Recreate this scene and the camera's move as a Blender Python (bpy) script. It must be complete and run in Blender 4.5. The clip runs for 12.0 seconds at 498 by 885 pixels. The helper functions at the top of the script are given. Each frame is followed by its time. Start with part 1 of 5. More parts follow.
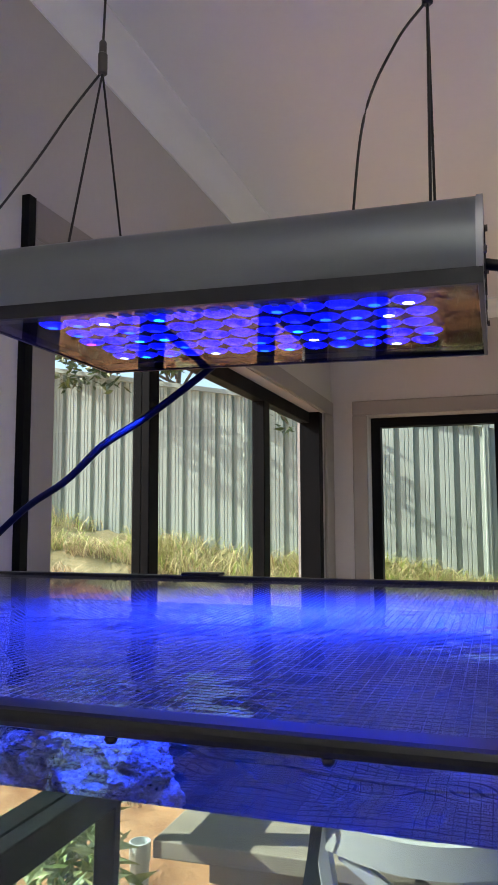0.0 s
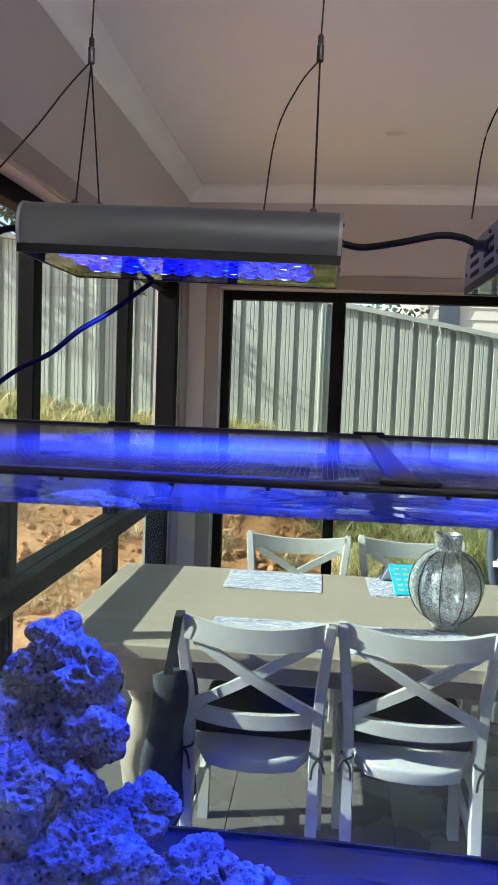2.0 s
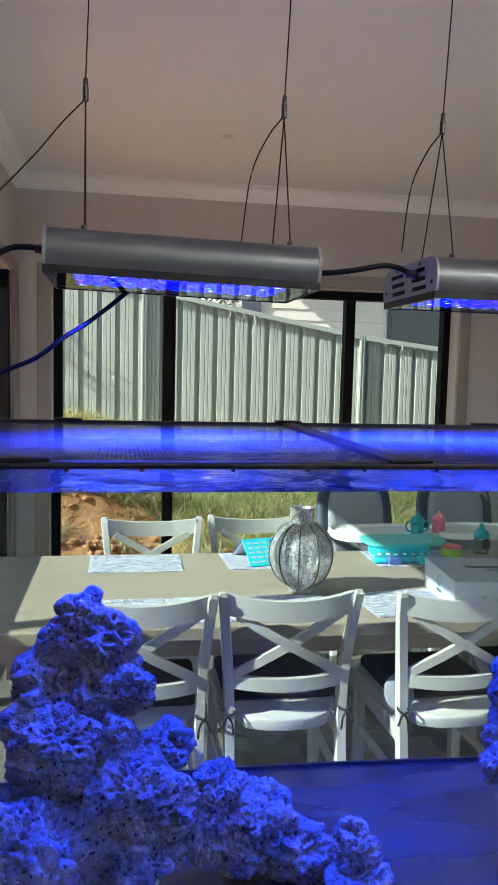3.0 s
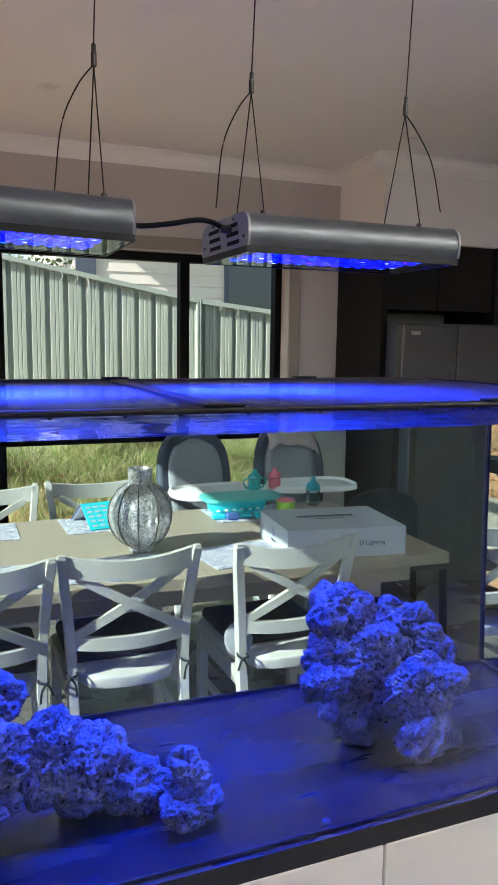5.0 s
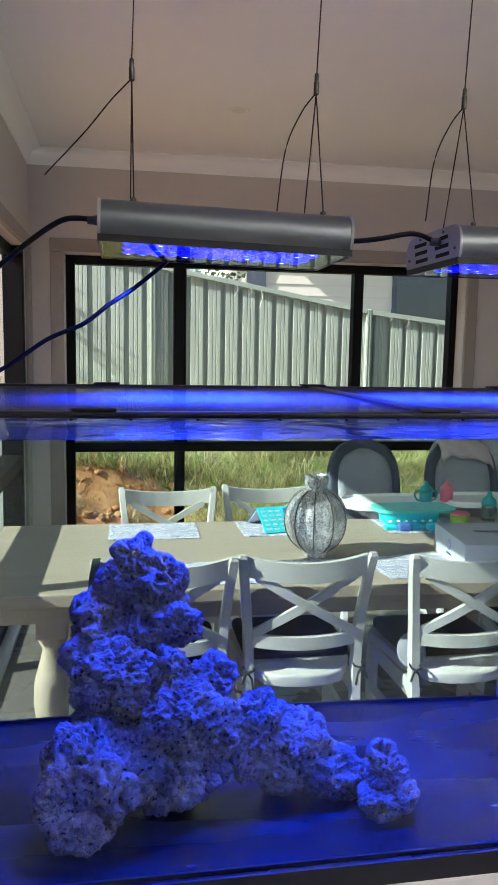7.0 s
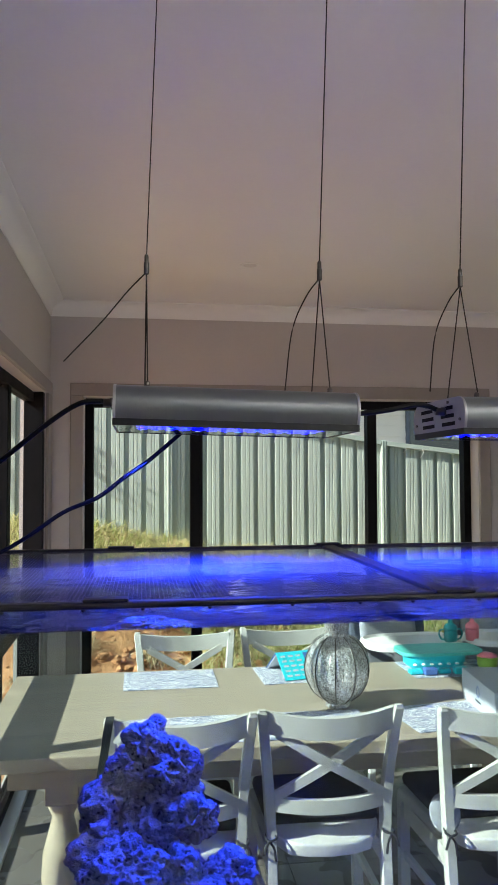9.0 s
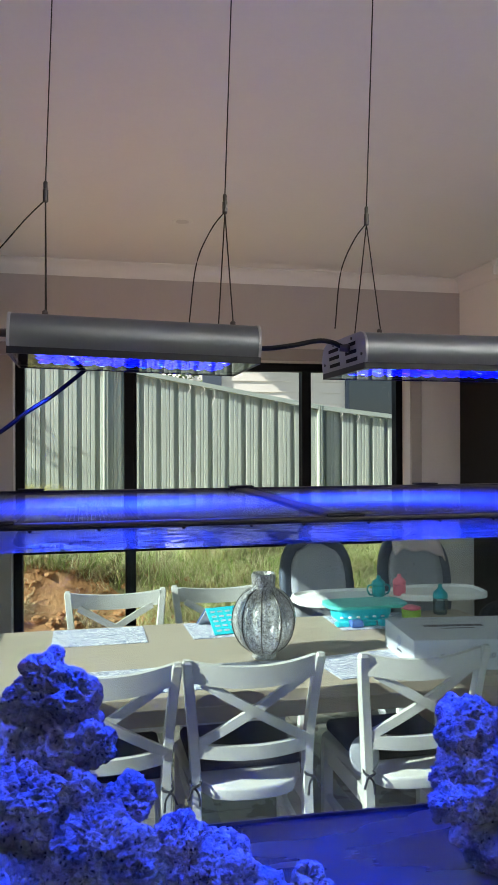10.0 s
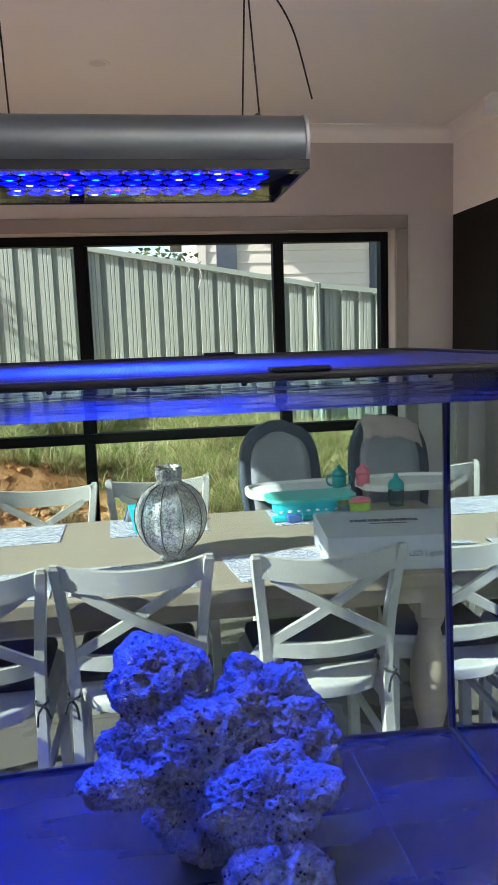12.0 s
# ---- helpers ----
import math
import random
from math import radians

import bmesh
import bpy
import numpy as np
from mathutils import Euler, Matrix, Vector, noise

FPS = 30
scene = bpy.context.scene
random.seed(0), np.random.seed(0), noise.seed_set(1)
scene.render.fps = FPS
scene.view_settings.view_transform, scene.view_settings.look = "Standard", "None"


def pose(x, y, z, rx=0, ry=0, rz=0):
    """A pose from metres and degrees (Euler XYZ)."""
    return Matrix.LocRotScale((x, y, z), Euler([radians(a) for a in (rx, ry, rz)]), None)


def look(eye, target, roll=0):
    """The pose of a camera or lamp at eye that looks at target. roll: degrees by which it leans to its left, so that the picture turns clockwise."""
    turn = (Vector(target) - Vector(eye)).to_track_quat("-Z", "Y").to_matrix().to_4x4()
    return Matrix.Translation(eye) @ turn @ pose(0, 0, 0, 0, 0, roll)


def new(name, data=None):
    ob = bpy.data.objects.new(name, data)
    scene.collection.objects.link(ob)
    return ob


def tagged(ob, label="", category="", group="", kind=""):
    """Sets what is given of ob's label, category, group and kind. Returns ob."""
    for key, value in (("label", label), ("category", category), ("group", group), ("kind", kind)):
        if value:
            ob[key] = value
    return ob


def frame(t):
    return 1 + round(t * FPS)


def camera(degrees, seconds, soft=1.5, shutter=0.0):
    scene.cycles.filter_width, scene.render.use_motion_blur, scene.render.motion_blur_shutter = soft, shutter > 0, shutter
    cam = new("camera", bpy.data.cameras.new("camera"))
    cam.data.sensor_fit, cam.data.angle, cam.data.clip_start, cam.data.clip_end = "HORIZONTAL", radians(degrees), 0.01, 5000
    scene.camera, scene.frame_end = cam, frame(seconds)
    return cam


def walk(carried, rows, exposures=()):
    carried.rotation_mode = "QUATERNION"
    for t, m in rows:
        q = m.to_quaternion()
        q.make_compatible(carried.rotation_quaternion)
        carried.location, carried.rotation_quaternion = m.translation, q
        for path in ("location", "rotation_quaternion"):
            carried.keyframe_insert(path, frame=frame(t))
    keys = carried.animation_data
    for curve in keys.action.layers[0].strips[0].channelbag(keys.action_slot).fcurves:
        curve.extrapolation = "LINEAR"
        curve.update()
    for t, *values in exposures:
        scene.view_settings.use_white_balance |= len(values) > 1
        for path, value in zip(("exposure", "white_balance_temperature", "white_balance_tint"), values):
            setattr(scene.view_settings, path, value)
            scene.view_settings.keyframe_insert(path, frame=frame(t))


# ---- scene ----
cam = camera(37.2, 12.0, 1.0)
PATH = [
    (0, (0.007, 0.051, 1.575), (-0.624, 1.939, 1.776), -0.2),
    (0.5, (-0.004, -0.031, 1.606), (-0.992, 3.316, 1.748), 1.1),
    (0.7, (-0.014, -0.074, 1.611), (-0.539, 1.855, 1.646), 1.0),
    (1, (-0.02, -0.121, 1.601), (-0.478, 1.826, 1.58), 1.6),
    (1.5, (-0.003, -0.213, 1.582), (-0.353, 1.753, 1.473), 2.4),
    (2, (-0.004, -0.319, 1.583), (-0.208, 1.664, 1.418), 2.1),
    (2.5, (-0.124, -0.412, 1.582), (-0.072, 1.579, 1.399), 1.9),
    (3, (-0.256, -0.484, 1.599), (0.084, 1.478, 1.409), 1.4),
    (3.5, (-0.26, -0.515, 1.597), (0.361, 1.375, 1.393), 0.3),
    (3.7, (-0.245, -0.529, 1.595), (0.471, 1.326, 1.38), 0.0),
    (5.3, (-0.235, -0.524, 1.579), (0.506, 1.312, 1.299), 0.9),
    (5.5, (-0.252, -0.528, 1.579), (0.441, 1.328, 1.303), 1.1),
    (6, (-0.278, -0.532, 1.579), (0.283, 1.37, 1.32), 1.0),
    (6.5, (-0.307, -0.554, 1.578), (0.115, 1.385, 1.325), 0.9),
    (7, (-0.321, -0.562, 1.575), (0.012, 1.394, 1.325), 1.0),
    (7.2, (-0.323, -0.564, 1.575), (-0.015, 1.396, 1.322), 1.0),
    (8.8, (-0.329, -0.551, 1.63), (-0.023, 1.425, 1.642), 0.2),
    (9, (-0.314, -0.567, 1.647), (-0.028, 1.411, 1.734), -0.2),
    (9.5, (-0.318, -0.594, 1.653), (0.011, 1.374, 1.795), 0.1),
    (10, (-0.251, -0.575, 1.591), (0.183, 1.378, 1.596), -0.2),
    (10.5, (-0.124, -0.57, 1.58), (0.363, 1.367, 1.477), -1.0),
    (11, (0.038, -0.536, 1.569), (0.505, 1.397, 1.356), -1.0),
    (11.5, (0.144, -0.491, 1.564), (0.56, 1.447, 1.293), -1.2),
    (12, (0.349, -0.312, 1.533), (0.636, 1.646, 1.244), -2.0),
]
walk(cam, [(t, look(eye, target, roll)) for t, eye, target, roll in PATH])

# ---- world, sun, lights ----
SUN_WAY = Vector((0.56, 0.13, -0.368)).normalized()
wd = bpy.data.worlds.new("sky")
scene.world = wd
wd.use_nodes = True
wn = wd.node_tree.nodes
sky = wn.new("ShaderNodeTexSky")
sky.sky_type = "NISHITA"
sky.sun_disc = False
sky.sun_elevation = math.asin(-SUN_WAY.z)
sky.sun_rotation = math.atan2(-SUN_WAY.x, -SUN_WAY.y)
wd.node_tree.links.new(sky.outputs[0], wn["Background"].inputs[0])
wn["Background"].inputs[1].default_value = 0.12
scene.view_settings.exposure = 1.3

sun_data = bpy.data.lights.new("sun", "SUN")
sun_data.energy, sun_data.angle, sun_data.color = 5.0, radians(0.5), (1.0, 0.94, 0.85)
sun_ob = new("sun", sun_data)
sun_ob.matrix_world = look((0, 0, 6), Vector((0, 0, 6)) + SUN_WAY)

# added fill lamp behind the camera, unseen, aimed up to brighten the ceiling
fill_lamp = bpy.data.lights.new("room_fill", "AREA")
fill_lamp.shape, fill_lamp.size, fill_lamp.size_y = "RECTANGLE", 4.2, 0.75
fill_lamp.energy, fill_lamp.color, fill_lamp.spread = 125.0, (1.0, 0.98, 0.93), radians(90)
wl = new("room_fill", fill_lamp)
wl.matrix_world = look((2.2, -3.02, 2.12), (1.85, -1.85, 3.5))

# ---- materials ----


def mat(name, color, rough=0.6, metal=0.0, spec=0.5, var=0.12, scale=6.0, fine=60.0, bump=0.0, bump_scale=200.0, color2=None, rvar=0.1,
        coord="Object", stretch=None, per_object=0.0, per_island=0.0):
    m = bpy.data.materials.new(name)
    m.use_nodes = True
    nt = m.node_tree
    n, l = nt.nodes, nt.links
    b = n["Principled BSDF"]
    b.inputs["Metallic"].default_value = metal
    b.inputs["Specular IOR Level"].default_value = spec
    tc = n.new("ShaderNodeTexCoord")
    mp = n.new("ShaderNodeMapping")
    if stretch:
        mp.inputs["Scale"].default_value = stretch
    l.new(tc.outputs[coord], mp.inputs[0])
    n1 = n.new("ShaderNodeTexNoise")
    n1.inputs["Scale"].default_value = scale
    n1.inputs["Detail"].default_value = 5
    n2 = n.new("ShaderNodeTexNoise")
    n2.inputs["Scale"].default_value = fine
    n2.inputs["Detail"].default_value = 3
    for k in (n1, n2):
        l.new(mp.outputs[0], k.inputs["Vector"])
    ad = n.new("ShaderNodeMath")
    ad.operation = "MULTIPLY_ADD"
    ad.inputs[1].default_value = 0.6
    l.new(n1.outputs[0], ad.inputs[0])
    mu = n.new("ShaderNodeMath")
    mu.operation = "MULTIPLY"
    mu.inputs[1].default_value = 0.4
    l.new(n2.outputs[0], mu.inputs[0])
    l.new(mu.outputs[0], ad.inputs[2])
    fac = ad.outputs[0]
    if per_object or per_island:
        oi = n.new("ShaderNodeObjectInfo" if per_object else "ShaderNodeNewGeometry")
        a2 = n.new("ShaderNodeMath")
        a2.operation = "MULTIPLY_ADD"
        a2.inputs[1].default_value = per_object or per_island
        l.new(oi.outputs["Random" if per_object else "Random Per Island"], a2.inputs[0])
        l.new(fac, a2.inputs[2])
        a3 = n.new("ShaderNodeMath")
        a3.operation = "SUBTRACT"
        a3.inputs[1].default_value = 0.5 * (per_object or per_island)
        l.new(a2.outputs[0], a3.inputs[0])
        fac = a3.outputs[0]
    rp = n.new("ShaderNodeValToRGB")
    c1 = tuple(min(1, c * (1 - var)) for c in color)
    c2 = color2 if color2 else tuple(min(1, c * (1 + var)) for c in color)
    rp.color_ramp.elements[0].position, rp.color_ramp.elements[0].color = 0.3, (*c1, 1)
    rp.color_ramp.elements[1].position, rp.color_ramp.elements[1].color = 0.7, (*c2, 1)
    l.new(fac, rp.inputs[0])
    l.new(rp.outputs[0], b.inputs["Base Color"])
    mr = n.new("ShaderNodeMapRange")
    mr.inputs["To Min"].default_value, mr.inputs["To Max"].default_value = max(0.02, rough - rvar), min(1, rough + rvar)
    l.new(n1.outputs[0], mr.inputs[0])
    l.new(mr.outputs[0], b.inputs["Roughness"])
    if bump:
        n3 = n.new("ShaderNodeTexNoise")
        n3.inputs["Scale"].default_value = bump_scale
        n3.inputs["Detail"].default_value = 4
        l.new(mp.outputs[0], n3.inputs["Vector"])
        bp = n.new("ShaderNodeBump")
        bp.inputs["Strength"].default_value = bump
        bp.inputs["Distance"].default_value = 0.01
        l.new(n3.outputs[0], bp.inputs["Height"])
        l.new(bp.outputs[0], b.inputs["Normal"])
    return m


def glass_mat(name, tint=(1, 1, 1), ior=1.45, gloss=1.0):
    """A thin clear pane: see-through, with a mirror gloss that grows to grazing angles."""
    m = bpy.data.materials.new(name)
    m.use_nodes = True
    n, l = m.node_tree.nodes, m.node_tree.links
    n.remove(n["Principled BSDF"])
    tr = n.new("ShaderNodeBsdfTransparent")
    tr.inputs[0].default_value = (*tint, 1)
    gl = n.new("ShaderNodeBsdfGlossy")
    gl.inputs["Roughness"].default_value = 0.0
    fr = n.new("ShaderNodeFresnel")
    fr.inputs[0].default_value = ior
    mm = n.new("ShaderNodeMath")
    mm.operation = "MULTIPLY"
    mm.inputs[1].default_value = gloss
    mx = n.new("ShaderNodeMixShader")
    l.new(fr.outputs[0], mm.inputs[0])
    l.new(mm.outputs[0], mx.inputs[0])
    l.new(tr.outputs[0], mx.inputs[1])
    l.new(gl.outputs[0], mx.inputs[2])
    l.new(mx.outputs[0], n["Material Output"].inputs[0])
    return m


def water_mat():
    m = bpy.data.materials.new("water")
    m.use_nodes = True
    n, l = m.node_tree.nodes, m.node_tree.links
    n.remove(n["Principled BSDF"])
    g = n.new("ShaderNodeBsdfGlass")
    g.inputs["Color"].default_value = (0.93, 0.975, 0.985, 1)
    g.inputs["Roughness"].default_value = 0.0
    g.inputs["IOR"].default_value = 1.33
    l.new(g.outputs[0], n["Material Output"].inputs[0])
    return m


def glow(name, color, power):
    m = bpy.data.materials.new(name)
    m.use_nodes = True
    b = m.node_tree.nodes["Principled BSDF"]
    b.inputs["Base Color"].default_value = (*color, 1)
    b.inputs["Emission Color"].default_value = (*color, 1)
    b.inputs["Emission Strength"].default_value = power
    return m


def rock_mat():
    m = mat("reef_rock", (0.125, 0.10, 0.072), 0.95, spec=0.05, scale=16, fine=110, color2=(0.31, 0.262, 0.205), var=0.22)
    n, l = m.node_tree.nodes, m.node_tree.links
    b = n["Principled BSDF"]
    tc = n.new("ShaderNodeTexCoord")
    hs = []
    for sc, w in ((150, 0.6), (360, 0.28)):
        v = n.new("ShaderNodeTexVoronoi")
        v.inputs["Scale"].default_value = sc
        l.new(tc.outputs["Object"], v.inputs["Vector"])
        mr = n.new("ShaderNodeMapRange")
        mr.inputs["From Max"].default_value = 0.45
        mr.inputs["To Max"].default_value = w
        l.new(v.outputs["Distance"], mr.inputs[0])
        hs.append(mr)
    ns = n.new("ShaderNodeTexNoise")
    ns.inputs["Scale"].default_value = 420
    ns.inputs["Detail"].default_value = 5
    l.new(tc.outputs["Object"], ns.inputs["Vector"])
    a = n.new("ShaderNodeMath")
    l.new(hs[0].outputs[0], a.inputs[0])
    l.new(hs[1].outputs[0], a.inputs[1])
    a2 = n.new("ShaderNodeMath")
    l.new(a.outputs[0], a2.inputs[0])
    nm = n.new("ShaderNodeMath")
    nm.operation = "MULTIPLY"
    nm.inputs[1].default_value = 0.45
    l.new(ns.outputs[0], nm.inputs[0])
    l.new(nm.outputs[0], a2.inputs[1])
    bp = n.new("ShaderNodeBump")
    bp.inputs["Strength"].default_value = 0.85
    bp.inputs["Distance"].default_value = 0.0045
    l.new(a2.outputs[0], bp.inputs["Height"])
    l.new(bp.outputs[0], b.inputs["Normal"])
    # darker pores: ramp colour multiplied down at warped voronoi cell centres
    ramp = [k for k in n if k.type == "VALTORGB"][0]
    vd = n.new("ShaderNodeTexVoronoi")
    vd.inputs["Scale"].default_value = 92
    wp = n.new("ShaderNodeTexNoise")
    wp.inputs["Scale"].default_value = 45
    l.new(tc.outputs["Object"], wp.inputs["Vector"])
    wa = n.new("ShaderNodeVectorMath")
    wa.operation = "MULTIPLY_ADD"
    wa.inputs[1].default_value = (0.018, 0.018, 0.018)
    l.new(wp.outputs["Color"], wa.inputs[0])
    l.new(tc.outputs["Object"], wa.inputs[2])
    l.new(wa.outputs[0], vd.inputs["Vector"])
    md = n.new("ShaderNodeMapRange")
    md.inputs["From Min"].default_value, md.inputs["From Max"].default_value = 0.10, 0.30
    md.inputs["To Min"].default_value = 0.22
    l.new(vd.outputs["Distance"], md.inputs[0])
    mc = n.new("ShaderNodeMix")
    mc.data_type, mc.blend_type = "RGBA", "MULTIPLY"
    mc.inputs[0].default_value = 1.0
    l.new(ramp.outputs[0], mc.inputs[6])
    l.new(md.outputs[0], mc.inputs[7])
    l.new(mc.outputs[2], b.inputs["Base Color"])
    return m


def leaf_print_mat():
    """White placemat with a grey-blue print of small leaves."""
    m = mat("placemat_print", (0.8, 0.8, 0.8), 0.55, var=0.03)
    n, l = m.node_tree.nodes, m.node_tree.links
    b = n["Principled BSDF"]
    tc = n.new("ShaderNodeTexCoord")
    mp = n.new("ShaderNodeMapping")
    mp.inputs["Scale"].default_value = (1.0, 2.6, 1)
    mp.inputs["Rotation"].default_value = (0, 0, 0.7)
    v = n.new("ShaderNodeTexNoise")
    v.inputs["Scale"].default_value = 30
    v.inputs["Detail"].default_value = 2
    v.inputs["Distortion"].default_value = 1.5
    l.new(tc.outputs["Object"], mp.inputs[0])
    l.new(mp.outputs[0], v.inputs["Vector"])
    rp = n.new("ShaderNodeValToRGB")
    e = rp.color_ramp.elements
    e[0].position, e[0].color = 0.455, (0.10, 0.13, 0.24, 1)
    e[1].position, e[1].color = 0.485, (0.82, 0.82, 0.82, 1)
    e2 = e.new(0.535)
    e2.color = (0.78, 0.79, 0.82, 1)
    e3 = e.new(0.565)
    e3.color = (0.30, 0.29, 0.40, 1)
    l.new(v.outputs[0], rp.inputs[0])
    l.new(rp.outputs[0], b.inputs["Base Color"])
    return m


M_WALL = mat("wall_paint", (0.505, 0.472, 0.455), 0.75, var=0.03, scale=1.5, bump=0.05, bump_scale=400)
# darkened to cut bounce and reflections from the unseen wall behind the camera
M_SOUTH = mat("bounce_cut_wall", (0.07, 0.065, 0.0625), 0.7, var=0.05, scale=1.5)
M_CEIL = mat("ceiling_paint", (0.80, 0.795, 0.77), 0.85, var=0.02, scale=1.2, bump=0.03, bump_scale=300)
M_TRIM = mat("architrave_paint", (0.27, 0.24, 0.22), 0.5, var=0.03, scale=3)
M_BLACK = mat("black_aluminium", (0.004, 0.004, 0.005), 0.55, spec=0.08, var=0.2, scale=9)
M_PANE = glass_mat("window_glass", (0.96, 0.98, 0.97), gloss=0.10)
M_TANK = glass_mat("tank_glass", (0.93, 0.97, 0.96), ior=1.4, gloss=0.25)
M_WATER = water_mat()
M_NET = mat("lid_netting", (0.038, 0.038, 0.045), 0.4, spec=0.3, var=0.05)
M_LID = mat("lid_frame_black", (0.010, 0.010, 0.012), 0.4, spec=0.25, var=0.2)
M_SEAL = mat("black_sealant", (0.01, 0.01, 0.012), 0.35, var=0.2)
M_ALU = mat("brushed_aluminium", (0.15, 0.16, 0.17), 0.38, metal=0.75, var=0.04, scale=4, fine=300, stretch=(0.2, 20, 20), rvar=0.05)
M_ALU_END = mat("aluminium_end", (0.34, 0.34, 0.35), 0.45, metal=0.4, var=0.05)
M_COVER = glass_mat("clear_acrylic", (0.97, 0.97, 0.97), ior=1.5, gloss=0.85)
M_CLEAR = glass_mat("clear_inner_face", (1, 1, 1), gloss=0.0)
# chrome cups tinted blue: the reflected LED glow is put into the colour
M_GLOW_CHROME = mat("led_reflector_glow_tint", (0.12, 0.16, 0.80), 0.3, metal=1.0, var=0.03, rvar=0.03)
M_STEEL = mat("steel_wire", (0.022, 0.021, 0.020), 0.5, metal=0.5, var=0.1)
M_GRIP = mat("nickel_grip", (0.10, 0.092, 0.085), 0.35, metal=0.85, var=0.1)
M_CABLE = mat("black_cable", (0.003, 0.003, 0.0035), 0.5, spec=0.2, var=0.2)
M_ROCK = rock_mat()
M_BASE = mat("tank_floor", (0.003, 0.0045, 0.007), 0.26, spec=0.4, var=0.3, scale=2.4, fine=11, color2=(0.022, 0.029, 0.036), stretch=(1, 3, 1), rvar=0.14)
M_CAB = mat("cabinet_laminate", (0.62, 0.60, 0.57), 0.35, var=0.02, scale=2)
M_TABLE = mat("washed_oak", (0.31, 0.258, 0.20), 0.55, var=0.22, scale=3, fine=26, stretch=(0.6, 9, 9), bump=0.08, bump_scale=60)
M_CHAIR = mat("white_painted_wood", (0.45, 0.44, 0.415), 0.42, var=0.04, scale=7, bump=0.04, bump_scale=120)
M_PAD = mat("navy_cushion", (0.012, 0.013, 0.02), 0.9, var=0.3, scale=20, bump=0.3, bump_scale=500)
M_MAT = leaf_print_mat()
M_BOX = mat("white_carton", (0.43, 0.45, 0.50), 0.5, var=0.02)
M_INK = mat("dark_ink", (0.03, 0.035, 0.05), 0.6, var=0.1)
M_BLUEINK = mat("blue_ink", (0.05, 0.12, 0.35), 0.6, var=0.1)
M_TEAL = mat("teal_plastic", (0.01, 0.30, 0.33), 0.3, var=0.08)
M_AQUA = mat("aqua_plastic", (0.02, 0.52, 0.62), 0.3, var=0.08)
M_MINT = mat("mint_plastic", (0.10, 0.55, 0.48), 0.35, var=0.08)
M_PINK = mat("pink_plastic", (0.75, 0.18, 0.25), 0.35, var=0.08)
M_GREENP = mat("lime_plastic", (0.28, 0.5, 0.06), 0.4, var=0.08)
M_CUP = glass_mat("clear_cup", (0.75, 0.85, 0.86), gloss=0.8)
M_HIGH = mat("highchair_shell", (0.06, 0.075, 0.11), 0.6, var=0.1)
M_LINER = mat("highchair_liner", (0.27, 0.28, 0.32), 0.85, var=0.1, scale=9, bump=0.2, bump_scale=150)
M_TRAY = mat("white_plastic_tray", (0.78, 0.78, 0.77), 0.35, var=0.03)
M_TOWEL = mat("mauve_towel", (0.46, 0.38, 0.38), 0.95, var=0.15, scale=12, bump=0.4, bump_scale=350)
M_BAG = mat("black_tote", (0.022, 0.026, 0.032), 0.85, var=0.3, scale=10, bump=0.3, bump_scale=300)
M_FLOOR = mat("floor_tile", (0.125, 0.110, 0.10), 0.28, var=0.06, scale=3, per_object=0.15)
M_GROUT = mat("floor_grout", (0.12, 0.11, 0.10), 0.9, var=0.1)
M_DARK = mat("dark_joinery", (0.014, 0.0125, 0.0125), 0.55, spec=0.10, var=0.15, scale=2, stretch=(1, 1, 0.1))
M_FRIDGE = mat("fridge_steel", (0.10, 0.10, 0.105), 0.4, metal=0.85, var=0.04, stretch=(30, 30, 0.3))
M_SOIL = mat("clay_soil", (0.44, 0.165, 0.06), 0.95, var=0.35, scale=5, fine=45, color2=(0.62, 0.32, 0.155), bump=0.9, bump_scale=38)
M_TURF = mat("bank_turf", (0.24, 0.23, 0.09), 0.95, var=0.4, scale=3, fine=30, color2=(0.44, 0.38, 0.20), bump=0.8, bump_scale=30)
M_GRASS = mat("long_grass", (0.46, 0.60, 0.15), 0.7, var=0.35, color2=(0.84, 0.78, 0.46), per_island=0.7, spec=0.3)
def translucent(m, share=0.45):
    n, l = m.node_tree.nodes, m.node_tree.links
    b = n["Principled BSDF"]
    col = b.inputs["Base Color"].links[0].from_socket
    t = n.new("ShaderNodeBsdfTranslucent")
    l.new(col, t.inputs[0])
    mx = n.new("ShaderNodeMixShader")
    mx.inputs[0].default_value = share
    l.new(b.outputs[0], mx.inputs[1])
    l.new(t.outputs[0], mx.inputs[2])
    l.new(mx.outputs[0], n["Material Output"].inputs[0])


M_STRAW = mat("dry_straw", (0.50, 0.36, 0.20), 0.8, var=0.3, color2=(0.80, 0.66, 0.42), per_island=0.6, spec=0.2)
translucent(M_GRASS, 0.55)
M_FENCE = mat("fence_steel_green", (0.35, 0.41, 0.365), 0.45, var=0.05, scale=2, fine=20)
M_CAP = mat("fence_cap_green", (0.33, 0.39, 0.345), 0.45, var=0.05)
M_BOARD = mat("weatherboard_white", (0.60, 0.57, 0.53), 0.6, var=0.04, scale=2)
M_SHADEGLASS = mat("far_window_glass", (0.02, 0.03, 0.05), 0.08, spec=0.7, var=0.2, scale=1)
M_ROOF = mat("roof_tile_grey", (0.12, 0.11, 0.11), 0.8, var=0.2)
M_BARK = mat("tree_bark", (0.16, 0.12, 0.09), 0.9, var=0.3, scale=9, bump=0.5, bump_scale=40)
